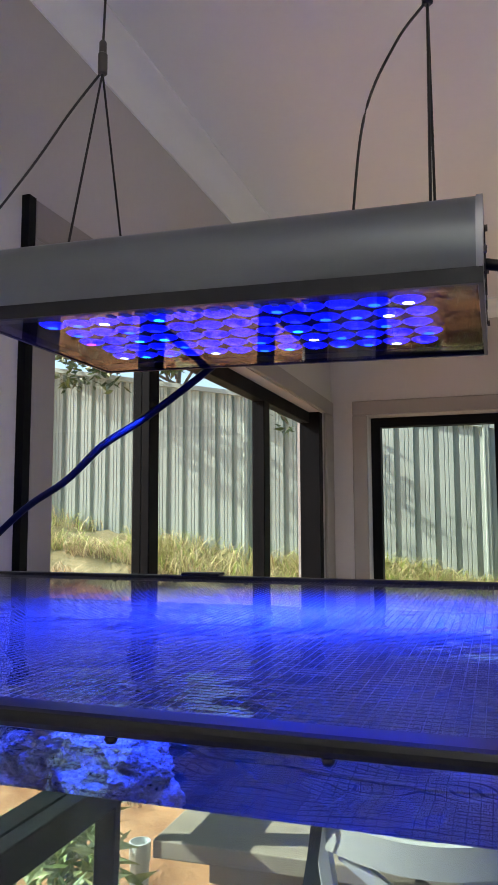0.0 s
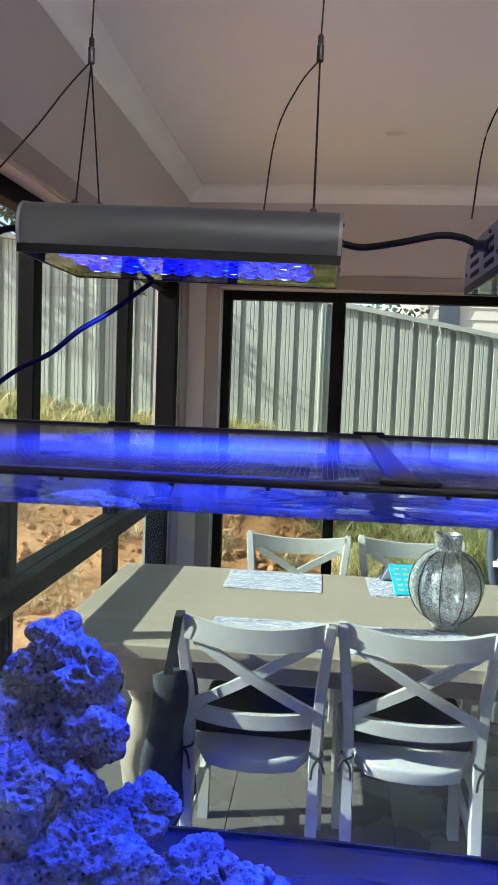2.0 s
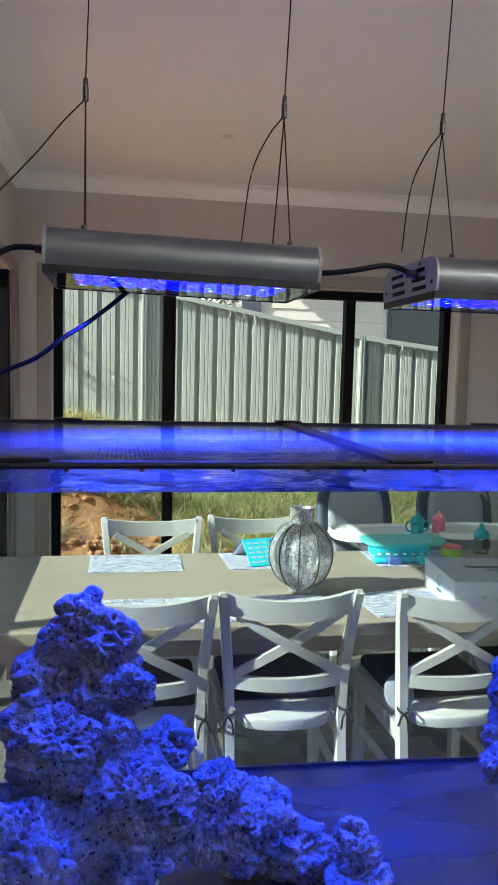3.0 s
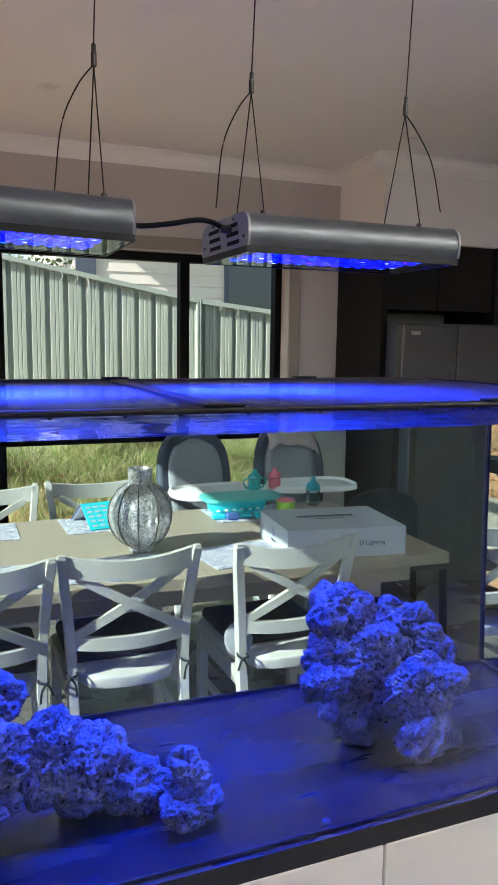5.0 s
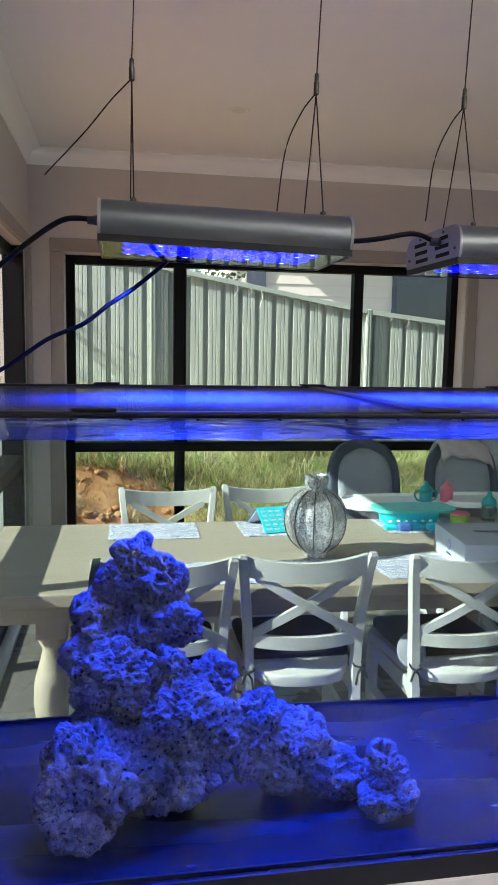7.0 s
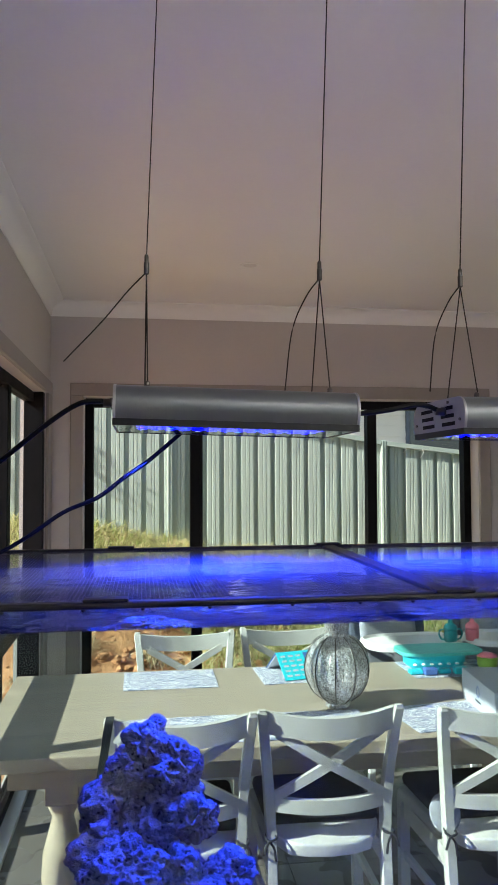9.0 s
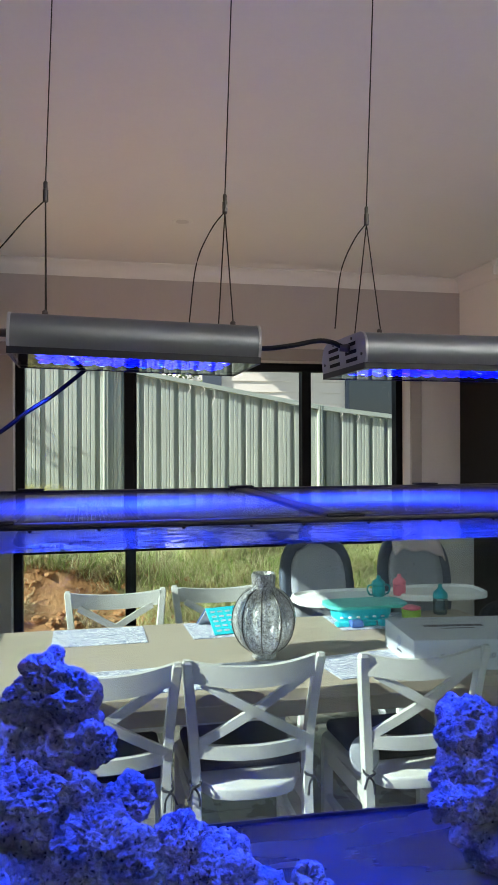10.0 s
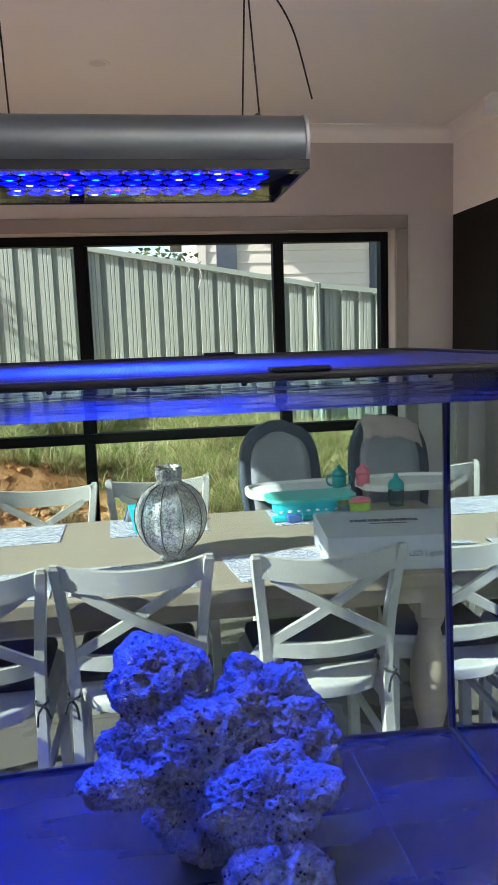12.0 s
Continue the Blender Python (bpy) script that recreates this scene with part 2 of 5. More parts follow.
M_LEAF = mat("tree_leaf", (0.05, 0.09, 0.025), 0.5, var=0.4, color2=(0.11, 0.15, 0.04), per_island=0.5)
M_SHRUB = mat("shrub_leaf", (0.16, 0.24, 0.06), 0.5, var=0.3, color2=(0.36, 0.38, 0.16), per_island=0.5)
M_PVC = mat("white_pvc", (0.7, 0.7, 0.68), 0.5, var=0.04)

# ---- builders ----


def box(bm, x0, x1, y0, y1, z0, z1, bevel=0.0, seg=1):
    r = bmesh.ops.create_cube(bm, size=1)
    vs = r["verts"]
    for v in vs:
        v.co = Vector((x0 if v.co.x < 0 else x1, y0 if v.co.y < 0 else y1, z0 if v.co.z < 0 else z1))
    if bevel:
        es = list({e for v in vs for e in v.link_edges})
        bmesh.ops.bevel(bm, geom=es, offset=bevel, segments=seg, affect="EDGES", profile=0.5)
    return bm


def loft(bm, rings, close=True, caps=True):
    """Joins rings of points, each a list of the same length."""
    vs = [[bm.verts.new(p) for p in r] for r in rings]
    n = len(rings[0])
    for a, b in zip(vs, vs[1:]):
        for i in range(n if close else n - 1):
            j = (i + 1) % n
            bm.faces.new((a[i], a[j], b[j], b[i]))
    if caps:
        bm.faces.new(vs[0][::-1])
        bm.faces.new(vs[-1])
    return bm


def tube(bm, pts, r, n=8, r2=None):
    """A round bar along a line of points, tapering from r to r2."""
    pts = [Vector(p) for p in pts]
    rings = []
    up = Vector((0.0137, 0.0211, 1)).normalized()
    for i, p in enumerate(pts):
        d = (pts[min(i + 1, len(pts) - 1)] - pts[max(i - 1, 0)]).normalized()
        if abs(d.dot(up)) > 0.97:
            up = Vector((1, 0.03, 0.02)).normalized()
        a = d.cross(up).normalized()
        b = d.cross(a)
        rr = r if r2 is None else r + (r2 - r) * i / (len(pts) - 1)
        rings.append([p + a * (rr * math.cos(6.28318 * k / n)) + b * (rr * math.sin(6.28318 * k / n)) for k in range(n)])
    return loft(bm, rings)


def bar(bm, p, q, w, h, out=(0, -1, 0)):
    """A rectangular bar from p to q: w across, h deep along out."""
    p, q, o = Vector(p), Vector(q), Vector(out)
    d = (q - p).normalized()
    a = d.cross(o).normalized() * (w / 2)
    b = (o - d * d.dot(o)).normalized() * (h / 2)
    return loft(bm, [[c + a + b, c - a + b, c - a - b, c + a - b] for c in (p, q)])


def lathe(bm, prof, cx=0, cy=0, cz=0, n=32, caps=True, wave=None):
    rings = []
    for r, z in prof:
        rings.append([Vector((cx + r * (wave(k / n, z) if wave else 1) * math.cos(6.28318 * k / n),
                              cy + r * (wave(k / n, z) if wave else 1) * math.sin(6.28318 * k / n), cz + z)) for k in range(n)])
    return loft(bm, rings, caps=caps)


def spline(pts, steps=10):
    """A smooth line through points."""
    p = [Vector(a) for a in pts]
    p = [2 * p[0] - p[1]] + p + [2 * p[-1] - p[-2]]
    out = []
    for i in range(1, len(p) - 2):
        for k in range(steps):
            t = k / steps
            out.append(0.5 * (2 * p[i] + (p[i + 1] - p[i - 1]) * t + (2 * p[i - 1] - 5 * p[i] + 4 * p[i + 1] - p[i + 2]) * t * t
                              + (3 * p[i] - p[i - 1] - 3 * p[i + 1] + p[i + 2]) * t ** 3))
    return out + [p[-2]]


def finish(name, bm, material, smooth=False, angle=None):
    bmesh.ops.recalc_face_normals(bm, faces=bm.faces)
    me = bpy.data.meshes.new(name)
    bm.to_mesh(me)
    bm.free()
    for m in material if isinstance(material, (list, tuple)) else (material,):
        me.materials.append(m)
    if smooth or angle:
        for p in me.polygons:
            p.use_smooth = True
        if angle:
            me.set_sharp_from_angle(angle=radians(angle))
    return me


def part(name, bm, material, parent, label="", smooth=False, angle=None):
    ob = new(name, finish(name, bm, material, smooth, angle))
    ob.parent = parent
    if label:
        ob["label"] = label
    return ob


def thing(name, label, category, group="", kind="", at=None):
    ob = new(name)
    ob.empty_display_size = 0.05
    if at is not None:
        ob.matrix_basis = at
    return tagged(ob, label, category, group, kind)


def whole(name, bm, material, label, category, group="", kind="", smooth=False, angle=None):
    return tagged(new(name, finish(name, bm, material, smooth, angle)), label, category, group, kind)


def B(*args, **kw):
    return box(bmesh.new(), *args, **kw)


# ---- room shell ----
XL, XR, YW, YR = -0.896, 5.0, 4.27, -3.2        # inner faces: side walls, window wall, wall behind
ZC = 2.757                                     # ceiling
T = 0.23
TW = 0.15                                      # side wall beside the full-height window
WX0, WX1, WZ0, WZ1 = -0.685, 1.986, 0.04, 2.153   # opening in the window wall
LY0, LY1, LZ1 = 1.40, 4.06, 2.15                 # opening in the side wall

bm = bmesh.new()
box(bm, XL - TW, WX0, YW, YW + T, -0.3, ZC + 0.2)
box(bm, WX1, XR + T, YW, YW + T, -0.3, ZC + 0.2)
box(bm, WX0, WX1, YW, YW + T, WZ1, ZC + 0.2)
box(bm, WX0, WX1, YW, YW + T, -0.3, WZ0)
whole("wall_north", bm, M_WALL, "warm grey painted plaster wall with a wide window", "wall", kind="structure")
bm = bmesh.new()
box(bm, XL - TW, XL, YR - T, LY0, -0.3, ZC + 0.2)
box(bm, XL - TW, XL, LY1, YW, -0.3, ZC + 0.2)
box(bm, XL - TW, XL, LY0, LY1, LZ1, ZC + 0.2)
box(bm, XL - TW, XL, LY0, LY1, -0.3, 0.02)
whole("wall_west", bm, M_WALL, "warm grey painted plaster wall with a full-height window", "wall", kind="structure")
# unseen wall behind the camera; its opening is added for the fill lamp
bm = bmesh.new()
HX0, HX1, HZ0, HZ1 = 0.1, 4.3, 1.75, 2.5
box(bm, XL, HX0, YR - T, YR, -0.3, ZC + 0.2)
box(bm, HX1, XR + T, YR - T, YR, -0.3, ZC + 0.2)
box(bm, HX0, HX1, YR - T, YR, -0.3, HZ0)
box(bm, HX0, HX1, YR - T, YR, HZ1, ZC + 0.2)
whole("wall_south", bm, M_SOUTH, "plain unseen wall, darkened to cut bounce, with an added opening", "wall", kind="structure")
whole("wall_east", B(XR, XR + T, YR, YW, -0.3, ZC + 0.2), M_WALL, "plain painted wall", "wall", kind="structure")
whole("ceiling", B(XL - TW, XR + T, YR - T, YW + T, ZC, ZC + 0.12), M_CEIL, "flat white painted plasterboard ceiling", "ceiling", kind="structure")
whole("floor", B(XL - TW, XR + T, YR - T, YW + T, -0.12, -0.006), M_GROUT, "pale beige large-format floor tiles", "floor", kind="structure")


def cornice(name, p, q, out):
    """A coved cornice along the top of a wall."""
    p, q, o = Vector(p), Vector(q), Vector(out)
    prof = [(0.0, -0.09), (0.006, -0.09), (0.010, -0.078)]
    prof += [(0.010 + 0.068 * (1 - math.cos(a)), -0.078 + 0.068 * math.sin(a)) for a in [k * 1.5708 / 6 for k in range(1, 7)]]
    prof += [(0.09, -0.006), (0.09, 0.0), (0.0, 0.0)]
    b = bmesh.new()
    loft(b, [[e + o * u + Vector((0, 0, w)) for u, w in prof] for e in (p, q)])
    return whole(name, b, M_CEIL, "white coved plaster cornice", "cornice", kind="structure", angle=40)


cornice("trim_cornice_north", (XL, YW, ZC), (2.374, YW, ZC), (0, -1, 0))
cornice("trim_cornice_west", (XL, YR, ZC), (XL, YW, ZC), (1, 0, 0))
cornice("trim_cornice_bulkhead_side", (2.374, 3.68, ZC), (2.374, YW, ZC), (-1, 0, 0))
cornice("trim_cornice_bulkhead_front", (2.374 - 0.09, 3.68, ZC), (XR, 3.68, ZC), (0, -1, 0))
whole("wall_bulkhead", B(2.374, XR, 3.68, YW, 2.236, ZC), M_CEIL, "painted plaster bulkhead above the kitchen joinery", "bulkhead", kind="structure")


def architrave(name, edges):
    b = bmesh.new()
    for e in edges:
        box(b, *e, bevel=0.004)
    return whole(name, b, M_TRIM, "taupe painted timber architrave round a window", "architrave", kind="structure")


AW, AP = 0.085, 0.018
architrave("trim_architrave_north", [(WX0 - AW, WX0 - 0.002, YW - AP, YW, 0, WZ1 + 0.002), (WX1 + 0.002, WX1 + AW, YW - AP, YW, 0, WZ1 + 0.002),
                                     (WX0 - AW, WX1 + AW, YW - AP, YW, WZ1 + 0.003, WZ1 + AW)])
architrave("trim_architrave_west", [(XL, XL + AP, LY0 - AW, LY0 - 0.002, 0, LZ1 + 0.002), (XL, XL + AP, LY1 + 0.002, YW - AP - 0.002, 0, LZ1 + 0.002),
                                    (XL, XL + AP, LY0 - AW, YW - AP - 0.002, LZ1 + 0.003, LZ1 + AW)])

whole("trim_edge_strip", B(XL, XL + 0.018, LY0 - AW - 0.026, LY0 - AW - 0.002, 0, LZ1 + AW), M_BLACK, "dark vertical strip beside the window architrave", "trim", kind="structure")

# window wall: black frame with fixed lights below a transom
WY = 4.42
w1 = thing("window_1", "wide black aluminium window with three lights and low panes", "window", kind="structure")
F = 0.05


def bars(parent, name, boxes, material=M_BLACK, bevel=0.003):
    for b in boxes:
        part(name, B(*b, bevel=bevel), material, parent)


bars(w1, "window_frame", [(WX0, WX0 + 0.055, WY - 0.03, WY + 0.05, WZ0, WZ1), (WX1 - 0.05, WX1, WY - 0.03, WY + 0.05, WZ0, WZ1),
                          (WX0 + 0.055, WX1 - 0.05, WY - 0.03, WY + 0.05, WZ1 - 0.055, WZ1), (WX0 + 0.055, WX1 - 0.05, WY - 0.03, WY + 0.05, WZ0, WZ0 + 0.05)])
bars(w1, "transom", [(WX0 + 0.055, WX1 - 0.05, WY - 0.035, WY + 0.05, 0.905, 0.965)])
for z0, z1 in ((WZ0 + 0.05, 0.905), (0.965, WZ1 - 0.055)):
    bars(w1, "mullion", [(0.006, 0.070, WY - 0.03, WY + 0.05, z0, z1), (1.233, 1.299, WY - 0.03, WY + 0.05, z0, z1)])
    for x0, x1 in ((WX0 + 0.055, 0.006), (0.070, 1.233), (1.299, WX1 - 0.05)):
        p = part("pane", B(x0, x1, WY + 0.012, WY + 0.018, z0, z1), M_PANE, w1, "clear window glass")
        p.visible_shadow = False
bars(w1, "sash_rail", [(0.0705, 0.088, WY - 0.028, WY + 0.0, 0.968, WZ1 - 0.058)])

# side wall: full-height black window
WXL = -0.98
w2 = thing("window_2", "full-height black aluminium window with a low transom", "window", kind="structure")
bars(w2, "window_frame", [(WXL - 0.035, WXL + 0.022, LY0, LY0 + 0.05, 0.02, LZ1), (WXL - 0.035, WXL + 0.078, LY1 - 0.07, LY1, 0.02, LZ1),
                          (WXL - 0.035, WXL + 0.022, LY0 + 0.05, LY1 - 0.07, LZ1 - 0.06, LZ1), (WXL - 0.035, WXL + 0.022, LY0 + 0.05, LY1 - 0.07, 0.02, 0.07)])
bars(w2, "transom", [(WXL - 0.035, WXL + 0.0295, LY0 + 0.05, LY1 - 0.07, 0.898, 0.948), (WXL + 0.030, WXL + 0.080, LY0 + 0.002, LY1 - 0.072, 0.872, 0.946)])
for z0, z1 in ((0.07, 0.898), (0.948, LZ1 - 0.06)):
    bars(w2, "mullion", [(WXL - 0.035, WXL + 0.022, 2.015 if z0 > 0.5 else 2.032, 2.08 if z0 > 0.5 else 2.064, z0, z1), (WXL - 0.035, WXL + 0.022, 3.15, 3.235, z0, z1)])
    for y0, y1 in ((LY0 + 0.05, 2.015), (2.08, 3.15), (3.235, LY1 - 0.07)):
        p = part("pane", B(WXL - 0.008, WXL - 0.002, y0, y1, z0, z1), M_PANE, w2, "clear window glass")
        p.visible_shadow = False

# black frame of the unseen opening added behind the camera for the fill lamp
w3 = thing("unseen_window", "added black frame round the unseen fill-light opening", "window", kind="structure")
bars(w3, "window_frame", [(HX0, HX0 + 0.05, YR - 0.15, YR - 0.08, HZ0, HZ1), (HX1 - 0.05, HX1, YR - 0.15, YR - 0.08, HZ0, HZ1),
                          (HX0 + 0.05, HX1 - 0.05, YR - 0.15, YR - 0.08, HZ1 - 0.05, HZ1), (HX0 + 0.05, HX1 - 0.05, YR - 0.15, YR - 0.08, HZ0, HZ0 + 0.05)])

# downlights
M_TRIM_LENS = mat("frosted_lens", (0.66, 0.645, 0.62), 0.6, var=0.02)
for x, y in ((0.25, 3.27), (2.3, 3.29)):
    d = thing("downlight", "round white recessed downlight, switched off", "downlight", "ceiling downlights")
    part("rim", lathe(bmesh.new(), [(0.035, 0.0), (0.036, -0.0015), (0.052, -0.002), (0.055, 0.0)], x, y, ZC - 0.001, n=32), M_CEIL, d, smooth=True)
    part("lens", lathe(bmesh.new(), [(0.0345, -0.002), (0.0345, 0.0)], x, y, ZC - 0.0005, n=24), M_TRIM_LENS, d, "pale frosted lens")

# ---- aquarium ----
TX0, TX1, TY0, TY1, TZ0, TZ1 = -0.69, 0.826, 0.308, 0.952, 0.882, 1.491
G = 0.010
WATER = 1.466
tank = thing("aquarium", "large frameless glass aquarium with reef rocks under blue light", "aquarium")
for nm, b in (("front_pane", (TX0, TX1, TY0, TY0 + G, TZ0 + 0.012, TZ1)), ("back_pane", (TX0, TX1, TY1 - G, TY1, TZ0 + 0.012, TZ1)),
              ("end_pane", (TX0, TX0 + G, TY0 + G + 0.001, TY1 - G - 0.001, TZ0 + 0.012, TZ1)), ("end_pane", (TX1 - G, TX1, TY0 + G + 0.001, TY1 - G - 0.001, TZ0 + 0.012, TZ1))):
    p = part(nm, B(*b), M_TANK, tank, "clear glass pane")
    p.visible_shadow = False
part("base_pane", B(TX0, TX1, TY0, TY1, TZ0, TZ0 + 0.012), M_BASE, tank, "dark tank floor lit blue")
for x0, x1, y0, y1 in ((TX0 + G, TX1 - G, TY0 + G + 0.0003, TY0 + G + 0.006), (TX0 + G, TX1 - G, TY1 - G - 0.006, TY1 - G - 0.0003)):
    part("seal", B(x0, x1, y0, y1, TZ0 + 0.012, TZ0 + 0.018), M_SEAL, tank, "black silicone seal")
for x0, x1 in ((TX0 + G + 0.0003, TX0 + G + 0.006), (TX1 - G - 0.006, TX1 - G - 0.0003)):
    part("seal", B(x0, x1, TY0 + G + 0.006, TY1 - G - 0.006, TZ0 + 0.012, TZ0 + 0.018), M_SEAL, tank)
    for y0, y1 in ((TY0 + G + 0.0003, TY0 + G + 0.006), (TY1 - G - 0.006, TY1 - G - 0.0003)):
        part("seal", B(x0, x1, y0, y1, TZ0 + 0.018, TZ1 - 0.004), M_SEAL, tank)

part("base_trim", B(TX0, TX1, TY0 - 0.004, TY0 - 0.0005, TZ0, TZ0 + 0.016), M_SEAL, tank, "black base trim")

part("floor_seam", B(0.6402, 0.6418, TY0 + 0.03, TY1 - 0.03, TZ0 + 0.012, TZ0 + 0.0128), mat("floor_joint", (0.035, 0.036, 0.038), 0.6), tank, "pale joint across the tank floor")

# water, with a slightly rippled top
bm = bmesh.new()
nx, ny = 190, 80
xs = [TX0 + G + 0.0006 + (TX1 - TX0 - 2 * G - 0.0012) * i / nx for i in range(nx + 1)]
ys = [TY0 + G + 0.0006 + (TY1 - TY0 - 2 * G - 0.0012) * j / ny for j in range(ny + 1)]


def ripple(x, y):
    w = 0.0008 * noise.noise((x * 9, y * 16, 0.3)) + 0.0005 * noise.noise((x * 24, y * 40, 1.7)) + 0.00015 * noise.noise((x * 60, y * 90, 4.0))
    e = min(1, min(x - xs[0], xs[-1] - x, y - ys[0], ys[-1] - y) / 0.03)
    return WATER + w * e


top = [[bm.verts.new((x, y, ripple(x, y))) for y in ys] for x in xs]
for i in range(nx):
    for j in range(ny):
        f = bm.faces.new((top[i][j], top[i + 1][j], top[i + 1][j + 1], top[i][j + 1]))
        f.smooth = True
zb = TZ0 + 0.006
rim = [top[i][0] for i in range(nx + 1)] + [top[nx][j] for j in range(1, ny + 1)] + [top[i][ny] for i in range(nx - 1, -1, -1)] + [top[0][j] for j in range(ny - 1, 0, -1)]
low = [bm.verts.new((v.co.x, v.co.y, zb)) for v in rim]
for i in range(len(rim)):
    j = (i + 1) % len(rim)
    bm.faces.new((rim[j], rim[i], low[i], low[j]))
bm.faces.new(low)
for f in bm.faces:
    if not f.smooth:
        for e in f.edges:
            e.smooth = False
water = whole("water", bm, M_WATER, "clear still water filling the aquarium", "water", kind="structure")
water.visible_shadow = False

# stand
stand = thing("aquarium_stand", "pale laminate aquarium cabinet with flat doors", "cabinet")
part("body", B(TX0, TX1, TY0 + 0.02, TY1, 0.1, 0.862), M_CAB, stand)
part("plinth", B(TX0 + 0.03, TX1 - 0.03, TY0 + 0.06, TY1 - 0.02, 0.0, 0.1), M_DARK, stand, "dark recessed plinth")
part("base_mat", B(TX0, TX1, TY0 - 0.002, TY1, 0.862, 0.8815), M_SEAL, stand, "black levelling mat")
for k in range(3):
    x0 = TX0 + k * 0.5053
    part("door", B(x0 + 0.0015, x0 + 0.5038, TY0 - 0.004, TY0 + 0.019, 0.102, 0.864, bevel=0.003, seg=2), M_CAB, stand)

# lid: black frame, centre bar, joiners, fine netting
lid = thing("net_screen", "black framed netting screen lit blue, on the tank rim", "net screen")
LZ0, LZT = 1.4925, 1.5005
MX = 0.069
part("frame_bar", B(TX0, TX1, TY0 - 0.002, TY0 + 0.016, LZ0, LZT, bevel=0.003, seg=2), M_LID, lid)
part("frame_bar", B(TX0, TX1, TY1 - 0.016, TY1 + 0.002, LZ0, LZT, bevel=0.003, seg=2), M_LID, lid)
part("frame_bar", B(TX0, TX0 + 0.018, TY0 + 0.016, TY1 - 0.016, LZ0, LZT, bevel=0.003, seg=2), M_LID, lid)
part("frame_bar", B(TX1 - 0.018, TX1, TY0 + 0.016, TY1 - 0.016, LZ0, LZT, bevel=0.003, seg=2), M_LID, lid)
part("centre_bar", B(MX - 0.014, MX + 0.014, TY0 + 0.016, TY1 - 0.016, LZ0, LZT, bevel=0.003, seg=2), M_LID, lid)
for x in (-0.355, MX, 0.487):
    for y in (TY0 + 0.007, TY1 - 0.007):
        part("joiner", B(x - 0.026, x + 0.026, y - 0.012, y + 0.012, LZT, LZT + 0.004, bevel=0.0015), M_LID, lid)
k = 0
x = TX0 + 0.05
while x < TX1 - 0.04:
    for y in (TY0 + 0.002, TY1 - 0.004):
        part("lacing_knot", lathe(bmesh.new(), [(0.0, -0.003), (0.0018, -0.0026), (0.0027, -0.001), (0.0025, 0.0)], x + 0.011 * math.sin(k * 2.3), y, LZ0 + 0.0, n=8, caps=False), M_LID, lid, smooth=True)
        k += 1
    x += 0.083
for x0, x1 in ((TX0 + 0.018, MX - 0.014), (MX + 0.014, TX1 - 0.018)):
    bm = bmesh.new()
    y0, y1 = TY0 + 0.016, TY1 - 0.016
    p, w = 0.0055, 0.00025
    zt = LZT - 0.004
    quads = []
    nxs, nys = int((x1 - x0) / p), int((y1 - y0) / p)
    def sag(u, v):
        return -0.0035 * math.sin(math.pi * u) * math.sin(math.pi * v)
    seg = 12
    for i in range(1, nxs):
        xx = x0 + (x1 - x0) * i / nxs
        loft(bm, [[(xx - w, y0 + (y1 - y0) * s / seg, zt + sag(i / nxs, s / seg)), (xx, y0 + (y1 - y0) * s / seg, zt + w * 1.2 + sag(i / nxs, s / seg)),
                   (xx + w, y0 + (y1 - y0) * s / seg, zt + sag(i / nxs, s / seg))] for s in range(seg + 1)], caps=False)
    for j in range(1, nys):
        yy = y0 + (y1 - y0) * j / nys
        loft(bm, [[(x0 + (x1 - x0) * s / seg, yy - w, zt + sag(s / seg, j / nys)), (x0 + (x1 - x0) * s / seg, yy, zt + w * 1.2 + sag(s / seg, j / nys)),
                   (x0 + (x1 - x0) * s / seg, yy + w, zt + sag(s / seg, j / nys))] for s in range(seg + 1)], caps=False)
    part("netting", bm, M_NET, lid, "fine clear mesh netting")

# ---- LED lamps over the tank ----
LED_COLORS = [glow("led_royal_blue", (0.002, 0.004, 1.0), 5.0), glow("led_blue", (0.003, 0.03, 1.0), 5.5), glow("led_cyan", (0.01, 0.22, 1.0), 3.0),
              glow("led_white", (0.45, 0.60, 1.0), 2.6), glow("led_red", (0.8, 0.05, 0.25), 1.0), glow("led_amber", (1.0, 0.42, 0.20), 0.5), glow("led_violet", (0.16, 0.02, 1.0), 5.0)]
LENS = glow("led_lens", (0.0005, 0.0015, 1.0), 2.0)
led_meshes = []
for m in LED_COLORS:
    bm = bmesh.new()
    lathe(bm, [(0.0110, 0.0012), (0.0114, 0.0004), (0.0110, 0.0002), (0.0100, 0.0006)], n=20, caps=False)
    nf = len(bm.faces)
    lathe(bm, [(0.0100, 0.0006), (0.0092, -0.0004), (0.0072, -0.0014), (0.0042, -0.0021)], n=20, caps=False)
    nl = len(bm.faces)
    lathe(bm, [(0.0042, -0.0021), (0.0028, -0.0024), (0.0006, -0.0025)], n=12)
    bm.faces.ensure_lookup_table()
    for i, f in enumerate(bm.faces):
        f.material_index = 0 if i < nf else 1 if i < nl else 2
    led_meshes.append(finish("led", bm, (M_GLOW_CHROME, LENS, m), smooth=True))
rng = random.Random(5)
LED_PICK = [0] * 30 + [1] * 16 + [2] * 7 + [3] * 10 + [4] * 2 + [6] * 3


